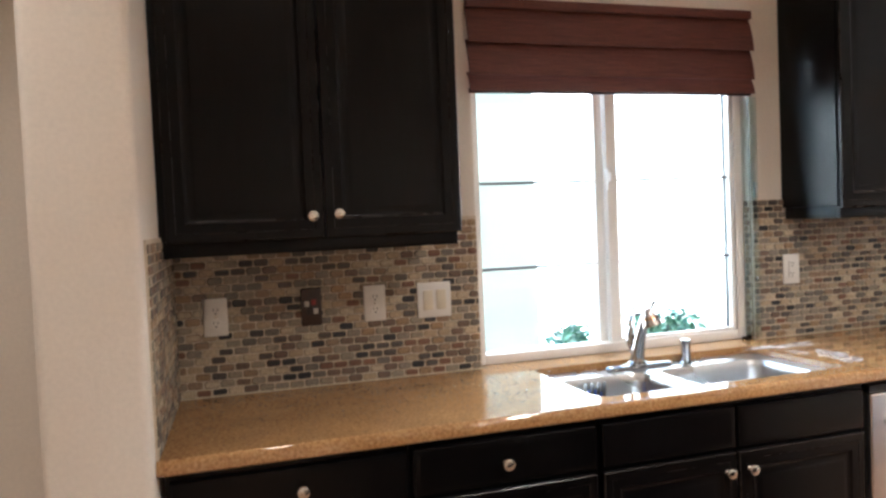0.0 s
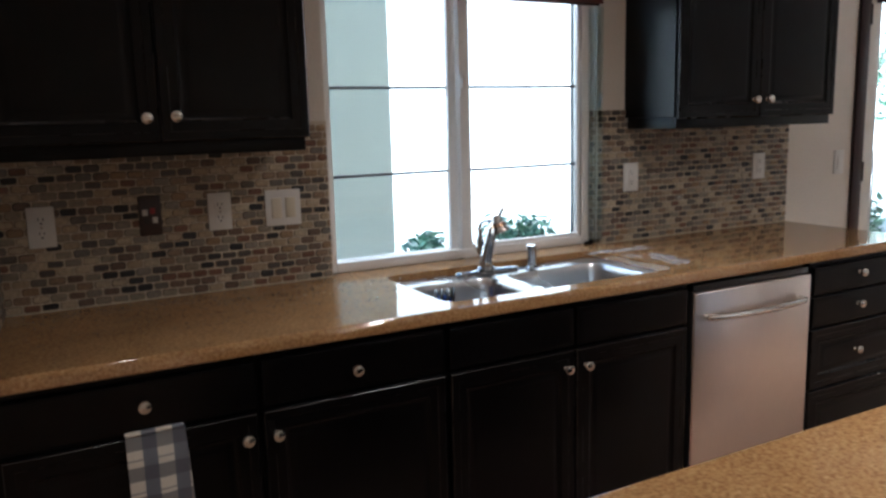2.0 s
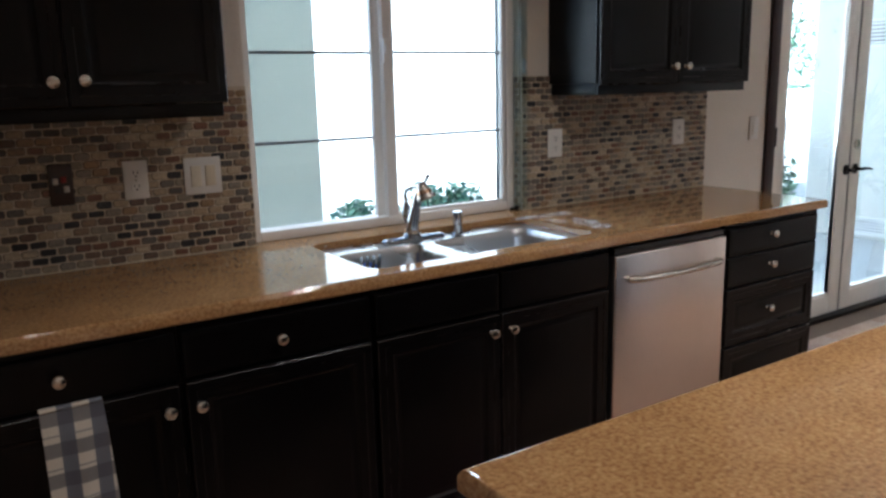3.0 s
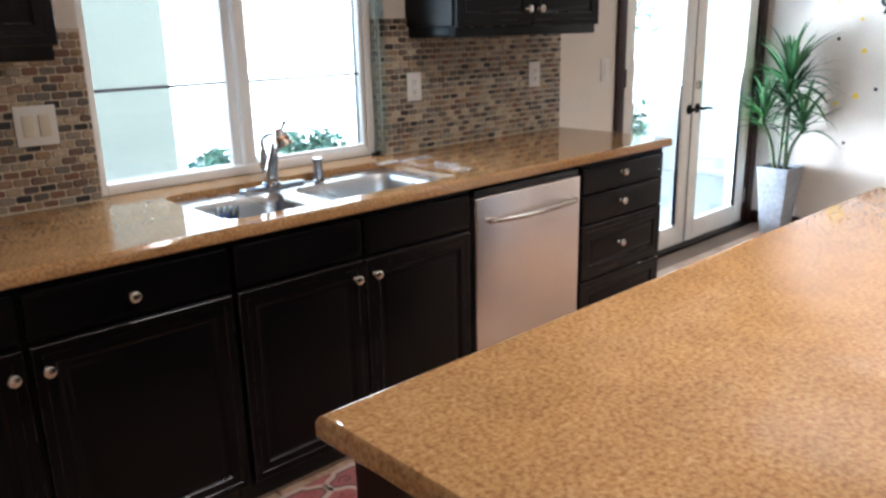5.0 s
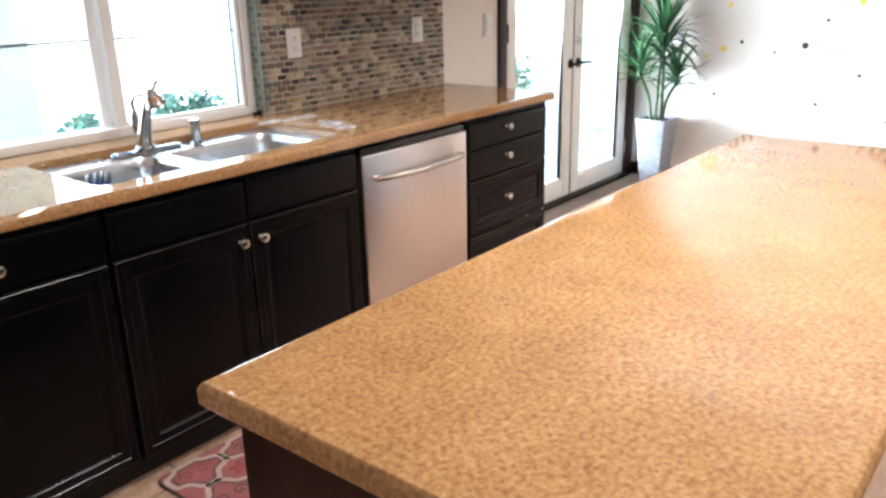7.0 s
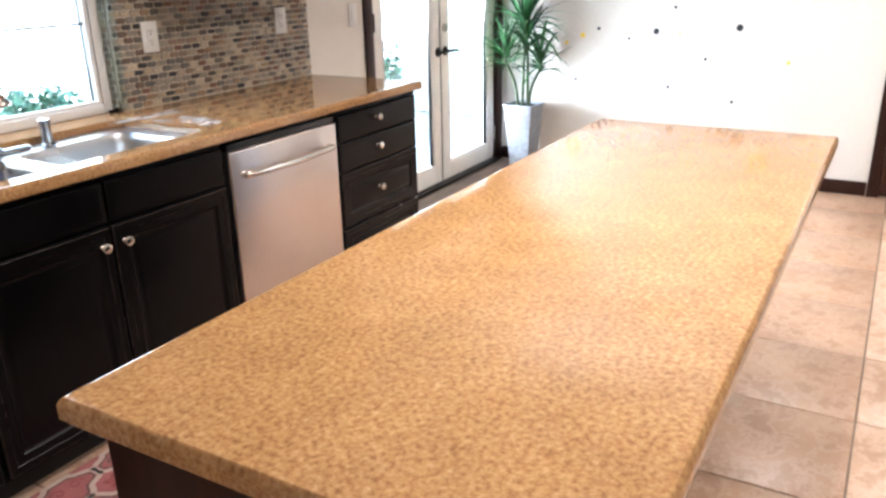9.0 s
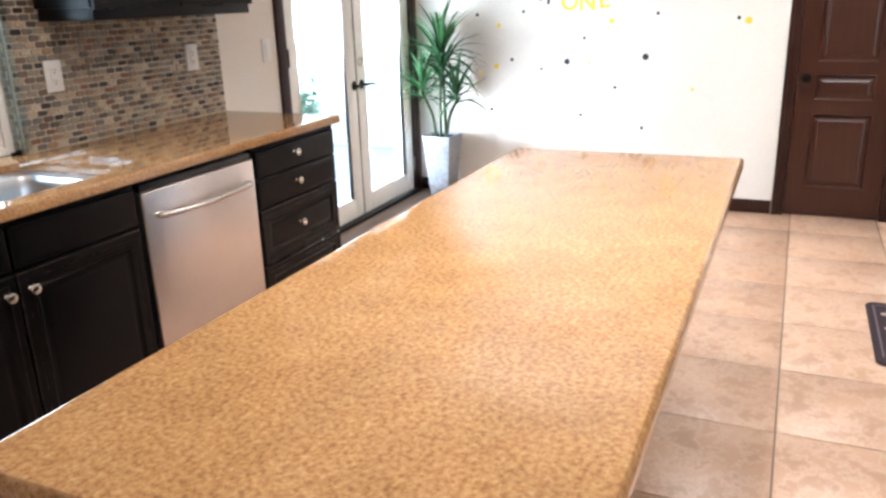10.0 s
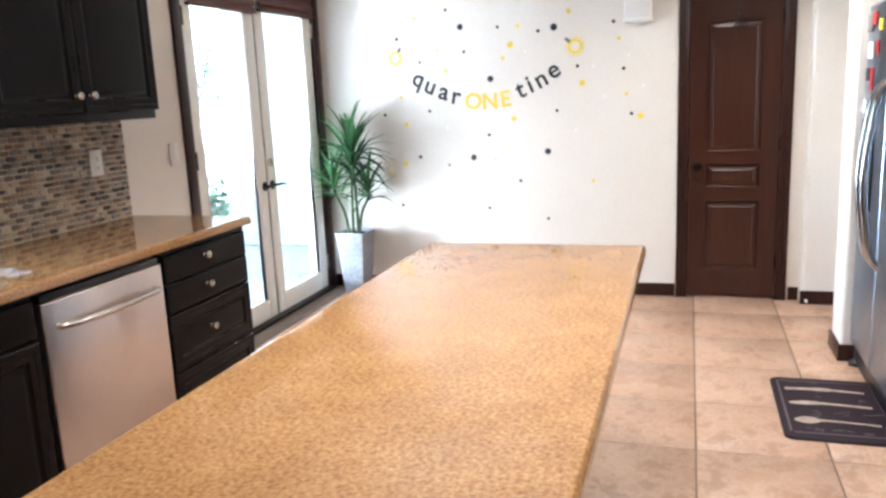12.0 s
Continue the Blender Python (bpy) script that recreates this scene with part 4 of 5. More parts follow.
for k in range(22):
    x, y, s = rng.uniform(0.85, 1.25), rng.uniform(-0.42, -0.12), rng.uniform(0.001, 0.003)
    box(x, x + s * 2, y, y + s * 1.5, CZ + 0.0002, CZ + s, bm=crumbs)
solo("crumbs", crumbs, CRUMB, "pale crumbs scattered on the counter", "crumbs", kind="stuff", smooth=0)

clip = thing("screen_clip", (2.172, 0.012, CZ), "small dark clip on the window ledge corner", "clip")
part("body", box(2.156, 2.190, 0.004, 0.026, CZ + 0.0002, CZ + 0.012, 0.004), BRONZE, clip)
part("tab", box(2.164, 2.182, -0.004, 0.006, CZ + 0.0002, CZ + 0.020, 0.003), BRONZE, clip)

# ---- towel over the cabinet door ----
tw = thing("dish_towel", (0.352, FRONT - 0.024, 0.73), "cream and grey checked dish towel hung over the cabinet door", "dish towel")
bm = bmesh.new()
NX, NZ = 24, 40
grid = []
for k in range(NZ + 1):
    v = k / NZ
    row_ = []
    for j in range(NX + 1):
        u = j / NX
        x = 0.284 + 0.004 * v + u * (0.136 + 0.012 * v)
        wave = 0.006 * math.sin(u * 7.0 + 0.6) * v + 0.003 * math.sin(u * 15 + 2 + v * 2) * v
        row_.append(bm.verts.new((x, FRONT - 0.0265 - 0.008 * min(1, v * 5) + wave, 0.731 - 0.33 * v - 0.004 * u)))
    grid.append(row_)
for k in range(NZ):
    for j in range(NX):
        bm.faces.new((grid[k][j], grid[k][j + 1], grid[k + 1][j + 1], grid[k + 1][j]))
ext = bmesh.ops.solidify(bm, geom=list(bm.faces), thickness=0.004)
part("front_drape", bm, PLAID, tw, smooth=60)
part("folded_edge", box(0.284, 0.420, FRONT - 0.030, FRONT - 0.0005, 0.7235, 0.7335, 0.004, 3), PLAID, tw)

# ---- wall cabinets ----


def wall_cabinet(x0, x1, z0, top, depth, doors, knobs, label, filler=0.0):
    t = thing("wall_cabinet", ((x0 + x1) / 2, -0.16, z0), label, "kitchen cabinet", "wall cabinets beside the window")
    yf = -depth + 0.02
    part("body", box(x0, x1, yf, -0.0005, z0 + 0.045, top), ESPRESSO, t, smooth=0)
    part("light_rail", boxes([(x0 + 0.006, x1 - 0.016, yf - 0.006, yf + 0.014, z0, z0 + 0.045, 0.003), (x0 + 0.006, x0 + 0.024, yf + 0.014, -0.012, z0, z0 + 0.045, 0.003),
                              (x1 - 0.034, x1 - 0.016, yf + 0.014, -0.012, z0, z0 + 0.045, 0.003)]), ESPRESSO, t, "light rail below the doors")
    for a0, a1 in doors:
        d = part("door", panel(a1 - a0, top - 0.006 - (z0 + 0.038), SHAKER, 0.018, Matrix.Translation((a0, yf - 0.0195, z0 + 0.038)), SHAKER_WORN_LIT), ESPRESSO, t, "recessed-panel door", worn_lit=RUBBED_LIT)
        kx = [k for k in knobs if a0 < k[0] < a1]
        for k in kx:
            knob(d, k[0], yf - 0.019, k[1])
    part("crown", boxes([(x0, x1, yf - 0.02, -0.001, top, top + 0.05, 0.006), (x0, x1, yf - 0.04, -0.001, top + 0.05, top + 0.075, 0.006)]), ESPRESSO, t)
    return t


wall_cabinet(0.020, 0.884, 1.362, 2.36, 0.335, [(0.045, 0.468), (0.472, 0.878)], [(0.434, 1.462), (0.508, 1.465)], "black-brown two-door wall cabinet with nickel knobs")
wall_cabinet(2.345, 3.262, 1.380, 2.36, 0.300, [(2.352, 2.792), (2.796, 3.258)], [(2.757, 1.486), (2.834, 1.487)], "black-brown two-door wall cabinet with nickel knobs")

# ---- plates on the tiles ----


def plate(name, x0, x1, z0, z1, y, material, label, category, group="outlets and switches along the backsplash"):
    t = thing(name, ((x0 + x1) / 2, y, (z0 + z1) / 2), label, category, group)
    part("cover_plate", box(x0, x1, y - 0.007, y, z0, z1, 0.003, 2), material, t)
    return t


def outlet(x, z, w=0.073, y=-0.0095):
    t = plate("outlet", x - w / 2, x + w / 2, z - 0.059, z + 0.059, y, PLATE, "white duplex wall outlet on the mosaic tile", "outlet")
    for s in (-1, 1):
        zc = z + s * 0.0205
        f = part("receptacle", lathe([(0, 0), (0.0172, 0), (0.0168, 0.0025), (0, 0.0025)], Matrix.Translation((x, y - 0.0070, zc)) @ Vector((0, -1, 0)).to_track_quat("Z", "Y").to_matrix().to_4x4(), 20), PLATE, t, "white receptacle face")
        part("slots", boxes([(x - 0.0075, x - 0.0050, y - 0.0102, y - 0.0094, zc - 0.001, zc + 0.008), (x + 0.0050, x + 0.0075, y - 0.0102, y - 0.0094, zc - 0.001, zc + 0.007),
                             (x - 0.0028, x + 0.0028, y - 0.0102, y - 0.0094, zc - 0.011, zc - 0.006)]), SLOT, f, "dark plug slots", smooth=0)
    part("screw", lathe([(0, 0), (0.003, 0), (0.0025, 0.001), (0, 0.0012)], Matrix.Translation((x, y - 0.0070, z)) @ Vector((0, -1, 0)).to_track_quat("Z", "Y").to_matrix().to_4x4(), 10), NICKEL, t)
    return t


outlet(0.170, 1.163)
outlet(0.676, 1.170)
t = plate("phone_jack", 0.434, 0.500, 1.113, 1.234, -0.0095, BROWNPLATE, "dark brown jack plate with small coloured sockets", "jack plate")
for i, (jx, jz, mt) in enumerate(((0.452, 1.184, PLATE), (0.474, 1.188, REDBIT), (0.480, 1.160, PLATE), (0.456, 1.158, SLOT))):
    part("jack", boxes([(jx - 0.0075, jx + 0.0075, -0.0205, -0.0165, jz - 0.009, jz + 0.009, 0.001)]), mt, t)
t = plate("double_switch", 0.822, 0.941, 1.108, 1.226, -0.0095, PLATE, "white double rocker light switch", "light switch")
for cx in (0.859, 0.905):
    part("rocker", box(cx - 0.0165, cx + 0.0165, -0.0205, -0.0160, 1.134, 1.200, 0.002), ALMOND, t, "almond rocker")


def decora(name, x, z, w, y, label, material=PLATE):
    t = plate(name, x - w / 2, x + w / 2, z - 0.059, z + 0.059, y, PLATE, label, "light switch" if "switch" in name else "outlet")
    f = part("insert", box(x - 0.0165, x + 0.0165, y - 0.0105, y - 0.0068, z - 0.034, z + 0.034, 0.0015), material, t)
    return t, f


for x, z in ((2.371, 1.182), (3.143, 1.190)):
    t, f = decora("outlet", x, z, 0.078, -0.0095, "white rectangular wall outlet on the mosaic tile")
    y = -0.0095
    for s in (-1, 1):
        part("slots", boxes([(x - 0.0075, x - 0.005, y - 0.0113, y - 0.0104, z + s * 0.02 - 0.001, z + s * 0.02 + 0.008), (x + 0.005, x + 0.0075, y - 0.0113, y - 0.0104, z + s * 0.02 - 0.001, z + s * 0.02 + 0.007),
                             (x - 0.0028, x + 0.0028, y - 0.0113, y - 0.0104, z + s * 0.02 - 0.011, z + s * 0.02 - 0.006)]), SLOT, f, smooth=0)
decora("wall_switch", 3.732, 1.178, 0.073, -0.0005, "white rocker light switch on the plaster wall")

# ---- island ----
isl = thing("kitchen_island", (1.76, -2.08, 0), "dark brown kitchen island base", "kitchen island")
part("body", boxes([(0.752, 2.765, -2.27, -1.74, 0.09, 0.8765)]), TRIM, isl, smooth=0)
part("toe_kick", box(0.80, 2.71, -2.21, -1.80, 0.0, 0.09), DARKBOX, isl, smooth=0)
for k in range(4):
    x0 = 0.765 + k * 0.50
    part("door", panel(0.485, 0.74, SHAKER, 0.016, Matrix.Translation((x0 + 0.485, -1.7225, 0.115)) @ Matrix.Rotation(math.pi, 4, "Z")), ESPRESSO, isl, "black-brown door")
part("end_panel", box(0.742, 0.752, -2.27, -1.74, 0.0, 0.8765, 0.002), TRIM, isl, "plain dark end panel")
it = solo("island_top", counter_slab(0.704, 2.812, -2.462, -1.706, 0.914, 0.037, None, 0.012, 1.0, 1.0), COUNTER, "tan speckled solid-surface island top", "countertop", smooth=30, at=(1.76, -2.08, 0.877))

# ---- fridge ----
fr = thing("refrigerator", (3.88, -3.8, 0), "grey stainless side-by-side refrigerator with curved handles", "refrigerator")
FYF = -3.386
part("body", box(3.500, 4.410, -4.25, FYF - 0.07, 0.03, 1.755, 0.006), surface("fridge_side", (0.10, 0.105, 0.11), 0.45, 0.3, amount=0.1, relief=0.1), fr, "dark grey case")
for x0, x1, hx in ((3.503, 3.950, 3.915), (3.958, 4.408, 4.012)):
    d = part("door", box(x0, x1, FYF - 0.066, FYF, 0.11, 1.745, 0.018, 4), FRIDGESTEEL, fr, "brushed steel door")
    part("handle", tube(curve_points([(hx, FYF - 0.004, 0.60), (hx, FYF + 0.042, 0.68), (hx, FYF + 0.076, 1.00), (hx, FYF + 0.042, 1.32), (hx, FYF - 0.004, 1.40)], 32), 0.016, 12), CHROME, d, "curved chrome handle")
    if hx > 4:
        disp = part("dispenser", box(4.135, 4.375, FYF - 0.01, FYF + 0.012, 0.815, 1.225, 0.006), BLACK, d, "black ice and water dispenser")
        part("dispenser_recess", box(4.165, 4.345, FYF + 0.012, FYF + 0.016, 0.86, 1.06, 0.002), SLOT, disp)
part("grille", box(3.51, 4.40, FYF - 0.06, FYF - 0.02, 0.015, 0.10, 0.004), BLACK, fr, "black base grille")
for x in (3.55, 4.36):
    part("foot", lathe([(0, 0), (0.03, 0), (0.03, 0.02), (0.018, 0.03), (0, 0.03)], Matrix.Translation((x, FYF - 0.02, 0.0)), 16), BLACK, fr)
for x, z, w, h, mt, lb in ((4.345, 1.66, 0.09, 0.08, STICKER_GREY, "grey"), (4.25, 1.675, 0.08, 0.06, REDBIT, "red"), (4.30, 1.537, 0.10, 0.075, STICKER_PALE, "cream"), (4.17, 1.545, 0.06, 0.06, REDBIT, "red"),
                           (4.34, 1.43, 0.06, 0.06, STICKER_BLACK, "dark"), (4.255, 1.41, 0.06, 0.10, REDBIT, "dark red"), (4.255, 1.325, 0.04, 0.03, STICKER_PALE, "white"), (4.365, 1.282, 0.04, 0.06, STICKER_PALE, "white"), (4.12, 1.64, 0.05, 0.05, STICKER_GOLD, "yellow")):
    solo("fridge_magnet", box(x - w / 2, x + w / 2, FYF + 0.0005, FYF + 0.007, z - h / 2, z + h / 2, 0.003), mt, "small %s magnet on the refrigerator door" % lb, "magnet", "magnets on the refrigerator", at=(x, FYF, z))

# ---- floor mats ----


def flat_shape(points, z0, z1):
    bm = bmesh.new()
    lo = [bm.verts.new((x, y, z0)) for x, y in points]
    hi = [bm.verts.new((x, y, z1)) for x, y in points]
    n = len(points)
    for k in range(n):
        bm.faces.new((lo[k], lo[(k + 1) % n], hi[(k + 1) % n], hi[k]))
    bm.faces.new(hi)
    bm.faces.new(list(reversed(lo)))
    return bm


def ribbon(points, w, z0, z1, closed=False):
    """A flat band along points on the floor; w may be a list of half widths."""
    bm = bmesh.new()
    n = len(points)
    ws = w if isinstance(w, list) else [w] * n
    rows_ = []
    for k in range(n):
        a_, b2 = Vector((*points[max(k - 1, 0)], 0)), Vector((*points[min(k + 1, n - 1)], 0))
        d = (b2 - a_).normalized()
        s = Vector((-d.y, d.x, 0)) * ws[k]
        p = Vector((*points[k], 0))
        rows_.append([bm.verts.new((q.x, q.y, z)) for q, z in ((p - s, z0), (p - s, z1), (p + s, z1), (p + s, z0))])
    for p, q in zip(rows_, rows_[1:]):
        for k in range(3):
            bm.faces.new((p[k], p[k + 1], q[k + 1], q[k]))
    return bm


km = thing("kitchen_mat", (3.75, -3.22, 0), "dark plum cushioned mat printed with beige cutlery", "floor mat")
MX0, MX1, MY0, MY1 = 3.405, 4.100, -3.44, -2.985
loops = [[(x, y, z) for x, y in rounded(MX0 + i, MX1 - i, MY0 + i, MY1 - i, 0.04 - i, 5)] for i, z in ((0.0, 0.0005), (0.0, 0.006), (0.006, 0.0115), (0.014, 0.0125))]
part("pad", loft(loops), MAT_DARK, km)
MZ = 0.0126
for x in (MX0 + 0.055, MX1 - 0.05):
    part("border_line", ribbon([(x, MY0 + 0.05), (x, MY1 - 0.04)], 0.004, MZ, MZ + 0.0008), MAT_LINE, km)
for y in (MY0 + 0.03, MY1 - 0.03):
    part("border_line", ribbon([(MX0 + 0.06, y), (MX1 - 0.05, y)], 0.004, MZ, MZ + 0.0008), MAT_LINE, km)
for x, kind_ in ((3.945, "fork"), (3.775, "whisk"), (3.585, "spoon")):
    ys = [MY1 - 0.055 - 0.33 * k / 20 for k in range(21)]
    if kind_ == "spoon":
        ws = [0.036 * math.sin(math.pi * min(1, (k + 0.6) / 7.6)) if k < 7 else 0.0075 for k in range(21)]
    elif kind_ == "fork":
        ws = [0.014 if k < 8 else (0.020 if k < 12 else 0.010) for k in range(21)]
    else:
        ws = [0.026 * math.sin(math.pi * min(1, (k + 1) / 10)) * 0.7 + 0.004 if k < 9 else 0.010 for k in range(21)]
    part("printed_" + kind_, ribbon([(x + 0.010 * math.sin(k * 0.2), ys[k]) for k in range(21)], [max(0.003, w) for w in ws], MZ, MZ + 0.0008), MAT_BEIGE, km, "beige printed " + kind_)
rng = random.Random(12)
for k in range(34):
    x, y = rng.uniform(MX0 + 0.07, MX1 - 0.06), rng.uniform(MY0 + 0.06, MY1 - 0.06)
    if min(abs(x - c) for c in (3.945, 3.775, 3.585)) > 0.034:
        part("print_mark", ribbon([(x, y), (x + rng.uniform(-0.012, 0.012), y - rng.uniform(0.02, 0.05))], 0.0022, MZ, MZ + 0.0008), MAT_LINE, km)

rug = thing("kitchen_rug", (1.6, -0.9, 0), "pink patterned rug with cream scrolls and a dark edge", "rug")
RX0, RX1, RY0, RY1 = 1.185, 1.95, -1.10, -0.60
part("pad", loft([[(x, y, z) for x, y in rounded(RX0 + i, RX1 - i, RY0 + i, RY1 - i, 0.035 - i, 5)] for i, z in ((0.0, 0.0005), (0.0, 0.008), (0.004, 0.0105))]), RUG_DARK, rug)
RZ = 0.0106
part("field", flat_shape(rounded(RX0 + 0.006, RX1 - 0.006, RY0 + 0.006, RY1 - 0.006, 0.03, 5), RZ, RZ + 0.0008), RUG_PINK, rug, "pink printed field")
Z1_, Z2_, Z3_ = RZ + 0.0009, RZ + 0.0016, RZ + 0.0023


def in_rug(pts):
    return [(min(max(x, RX0 + 0.012), RX1 - 0.012), min(max(y, RY0 + 0.012), RY1 - 0.012)) for x, y in pts]


for i in range(4):
    for j in range(3):
        cx, cy = RX0 + 0.10 + 0.20 * i, RY1 - 0.07 - 0.18 * j
        lob = in_rug([(cx + (0.088 + 0.018 * math.cos(4 * u)) * math.cos(u), cy + (0.078 + 0.016 * math.cos(4 * u)) * math.sin(u)) for u in (2 * math.pi * k / 48 for k in range(49))])
        part("scroll_band", ribbon(lob, 0.0085, Z1_, Z2_), RUG_PALE, rug, "cream scroll band")
        part("scroll_edge", ribbon(in_rug([(cx + 0.80 * (x - cx), cy + 0.80 * (y - cy)) for x, y in lob]), 0.0028, Z1_, Z2_), RUG_DARK, rug)
        for s in (-1, 1):
            sp = in_rug([(cx + s * (0.030 + (0.026 - 0.0021 * k) * math.cos(k * 0.62)), cy + (0.026 - 0.0021 * k) * math.sin(k * 0.62)) for k in range(12)])
            part("curl", ribbon(sp, 0.0032, Z1_, Z2_), RUG_DARK if (i + j) % 2 else RUG_RED, rug, "curled motif")
        if (i + j) % 2 == 0:
            part("blossom", flat_shape(in_rug([(cx + 0.10 + 0.030 * (1 + 0.3 * math.cos(5 * u)) * math.cos(u), cy - 0.09 + 0.030 * (1 + 0.3 * math.cos(5 * u)) * math.sin(u)) for u in (2 * math.pi * k / 30 for k in range(30))]), Z2_, Z3_), RUG_RED, rug, "dark red blossom")

# ---- potted palm ----
px, py = 5.405, -0.262
pot = thing("potted_palm", (px, py, 0), "artificial green palm in a tall square galvanised pot", "potted plant", turn=-2)
PLACE[pot] = Matrix.Translation((px, py, 0)) @ Matrix.Rotation(radians(-2), 4, "Z")


def square(h, z, r):
    return [(x, y, z) for x, y in rounded(-h, h, -h, h, r, 3)]


part("pot", loft([square(0.070, 0.0, 0.005), square(0.073, 0.005, 0.005), square(0.108, 0.440, 0.006), square(0.112, 0.450, 0.006), square(0.112, 0.462, 0.006), square(0.102, 0.462, 0.005), square(0.099, 0.430, 0.005)]), POTMAT, pot,
     "tall tapered square pot", local=True)
part("soil", loft([square(0.0985, 0.424, 0.005), square(0.0985, 0.445, 0.005)]), SOIL, pot, "dark moss on top of the pot", local=True)


def blade(length, width, droop, seed):
    """A long folded leaf that arches outwards along x."""
    rng = random.Random(seed)
    bm = bmesh.new()
    n = 9
    rows_ = []
    for k in range(n):
        u = k / (n - 1)
        x = length * (u - 0.18 * droop * u * u)
        z = length * (0.10 * u - droop * 0.62 * u ** 2.3)
        w = width * (math.sin(math.pi * min(1, 0.14 + 0.86 * u)) ** 0.6) * (1 - 0.25 * u) + 0.0004
        tw_ = 0.25 * math.sin(u * 2 + seed)
        rows_.append([bm.verts.new((x, -w * math.cos(tw_), z + 0.35 * w + w * math.sin(tw_))), bm.verts.new((x, 0, z)), bm.verts.new((x, w * math.cos(tw_), z + 0.35 * w - w * math.sin(tw_)))])
    for p, q in zip(rows_, rows_[1:]):
        for k in range(2):
            bm.faces.new((p[k], p[k + 1], q[k + 1], q[k]))
    return finish(bm, "leaf", LEAF, 60)


BLADES = [blade(0.34 + 0.03 * (k % 3), 0.0125 + 0.003 * (k % 2), 0.18 + 0.17 * k, k) for k in range(5)]
rng = random.Random(7)
stems = [((0.01, 0.02), (0.03, 0.0, 1.02), 62, 1.08), ((-0.03, 0.03), (-0.115, 0.085, 0.80), 36, 0.85), ((0.03, -0.02), (0.085, -0.085, 0.74), 36, 0.88), ((0.0, -0.03), (-0.02, -0.03, 0.90), 36, 0.92)]
for (bx, by), top, count, size in stems:
    pts = curve_points([(bx, by, 0.43), (bx + (top[0] - bx) * 0.35, by + (top[1] - by) * 0.3, 0.43 + (top[2] - 0.43) * 0.5), (top[0], top[1], top[2] - 0.04), (top[0] * 1.02, top[1] * 1.02, top[2])], 15)
    s = part("stem", tube(pts, [0.012 - 0.004 * k / len(pts) for k in range(len(pts))], 8), STEM, pot, "slender green stem", local=True)
    for k in range(count):
        u = k / count
        steep = -6 + 84 * u ** 0.75 + rng.uniform(-10, 10)
        around = k * 137.5 + rng.uniform(-15, 15)
        lf = new("leaf", BLADES[rng.randrange(3) if u > 0.5 else 1 + rng.randrange(4)])
        lf.parent = s
        lf.matrix_basis = (Matrix.Translation((top[0], top[1], top[2] - 0.05 + 0.07 * u + rng.uniform(-0.03, 0.02))) @ Matrix.Rotation(radians(around), 4, "Z")
                           @ Matrix.Rotation(-radians(steep), 4, "Y") @ Matrix.Scale(size * rng.uniform(0.8, 1.1), 4))

# ---- wall stickers ----


def letter(ch, y, z, spin, size, material, label, group):
    cu = bpy.data.curves.new("letter", "FONT")
    cu.body, cu.size, cu.extrude, cu.align_x, cu.align_y = ch, size, 0.0008, "CENTER", "CENTER"
    cu.offset = 0.0028
    tmp = bpy.data.objects.new("tmp", cu)
    scene.collection.objects.link(tmp)
    bpy.context.view_layer.update()
    me = bpy.data.meshes.new_from_object(tmp)
    bpy.data.objects.remove(tmp)
    me.name = "letter_sticker"
    me.materials.clear()
    me.materials.append(material)
    ob = new("letter_sticker", me)
    ob.matrix_basis = Matrix.Translation((FARX - 0.0012, y, z)) @ Matrix(((0, 0, -1, 0), (-1, 0, 0, 0), (0, 1, 0, 0), (0, 0, 0, 1))) @ Matrix.Rotation(radians(spin), 4, "Z")
    return tagged(ob, label, "wall sticker", group)


for ch, y, z, spin in (("q", -0.749, 1.531, -26), ("u", -0.835, 1.477, -23), ("a", -0.934, 1.433, -17), ("r", -1.020, 1.399, -11)):
    letter(ch, y, z, spin, 0.172, STICKER_BLACK, "black vinyl letter %s on the wall" % ch, "word on the wall")
for ch, y, z, spin in (("O", -1.146, 1.356, -4), ("N", -1.266, 1.351, 2), ("E", -1.377, 1.364, 7)):
    letter(ch, y, z, spin, 0.152, STICKER_GOLD, "yellow vinyl letter %s on the wall" % ch, "word on the wall")
for ch, y, z, spin in (("t", -1.482, 1.424, 22), ("i", -1.548, 1.455, 24), ("n", -1.625, 1.489, 27), ("e", -1.710, 1.546, 30)):
    letter(ch, y, z, spin, 0.172, STICKER_BLACK, "black vinyl letter %s on the wall" % ch, "word on the wall")

FACE_W = Vector((-1, 0, 0)).to_track_quat("Z", "Y").to_matrix().to_4x4()


def dot(y, z, r, material, colour):
    bm = lathe([(0, 0), (r, 0), (r, 0.0009), (0, 0.0009)], FACE_W.copy(), 16)
    ob = solo("dot_sticker", bm, material, "round %s vinyl dot on the wall" % colour, "wall sticker", "%s dots on the wall" % colour)
    ob.matrix_basis = Matrix.Translation((FARX - 0.0004, y, z))
    return ob


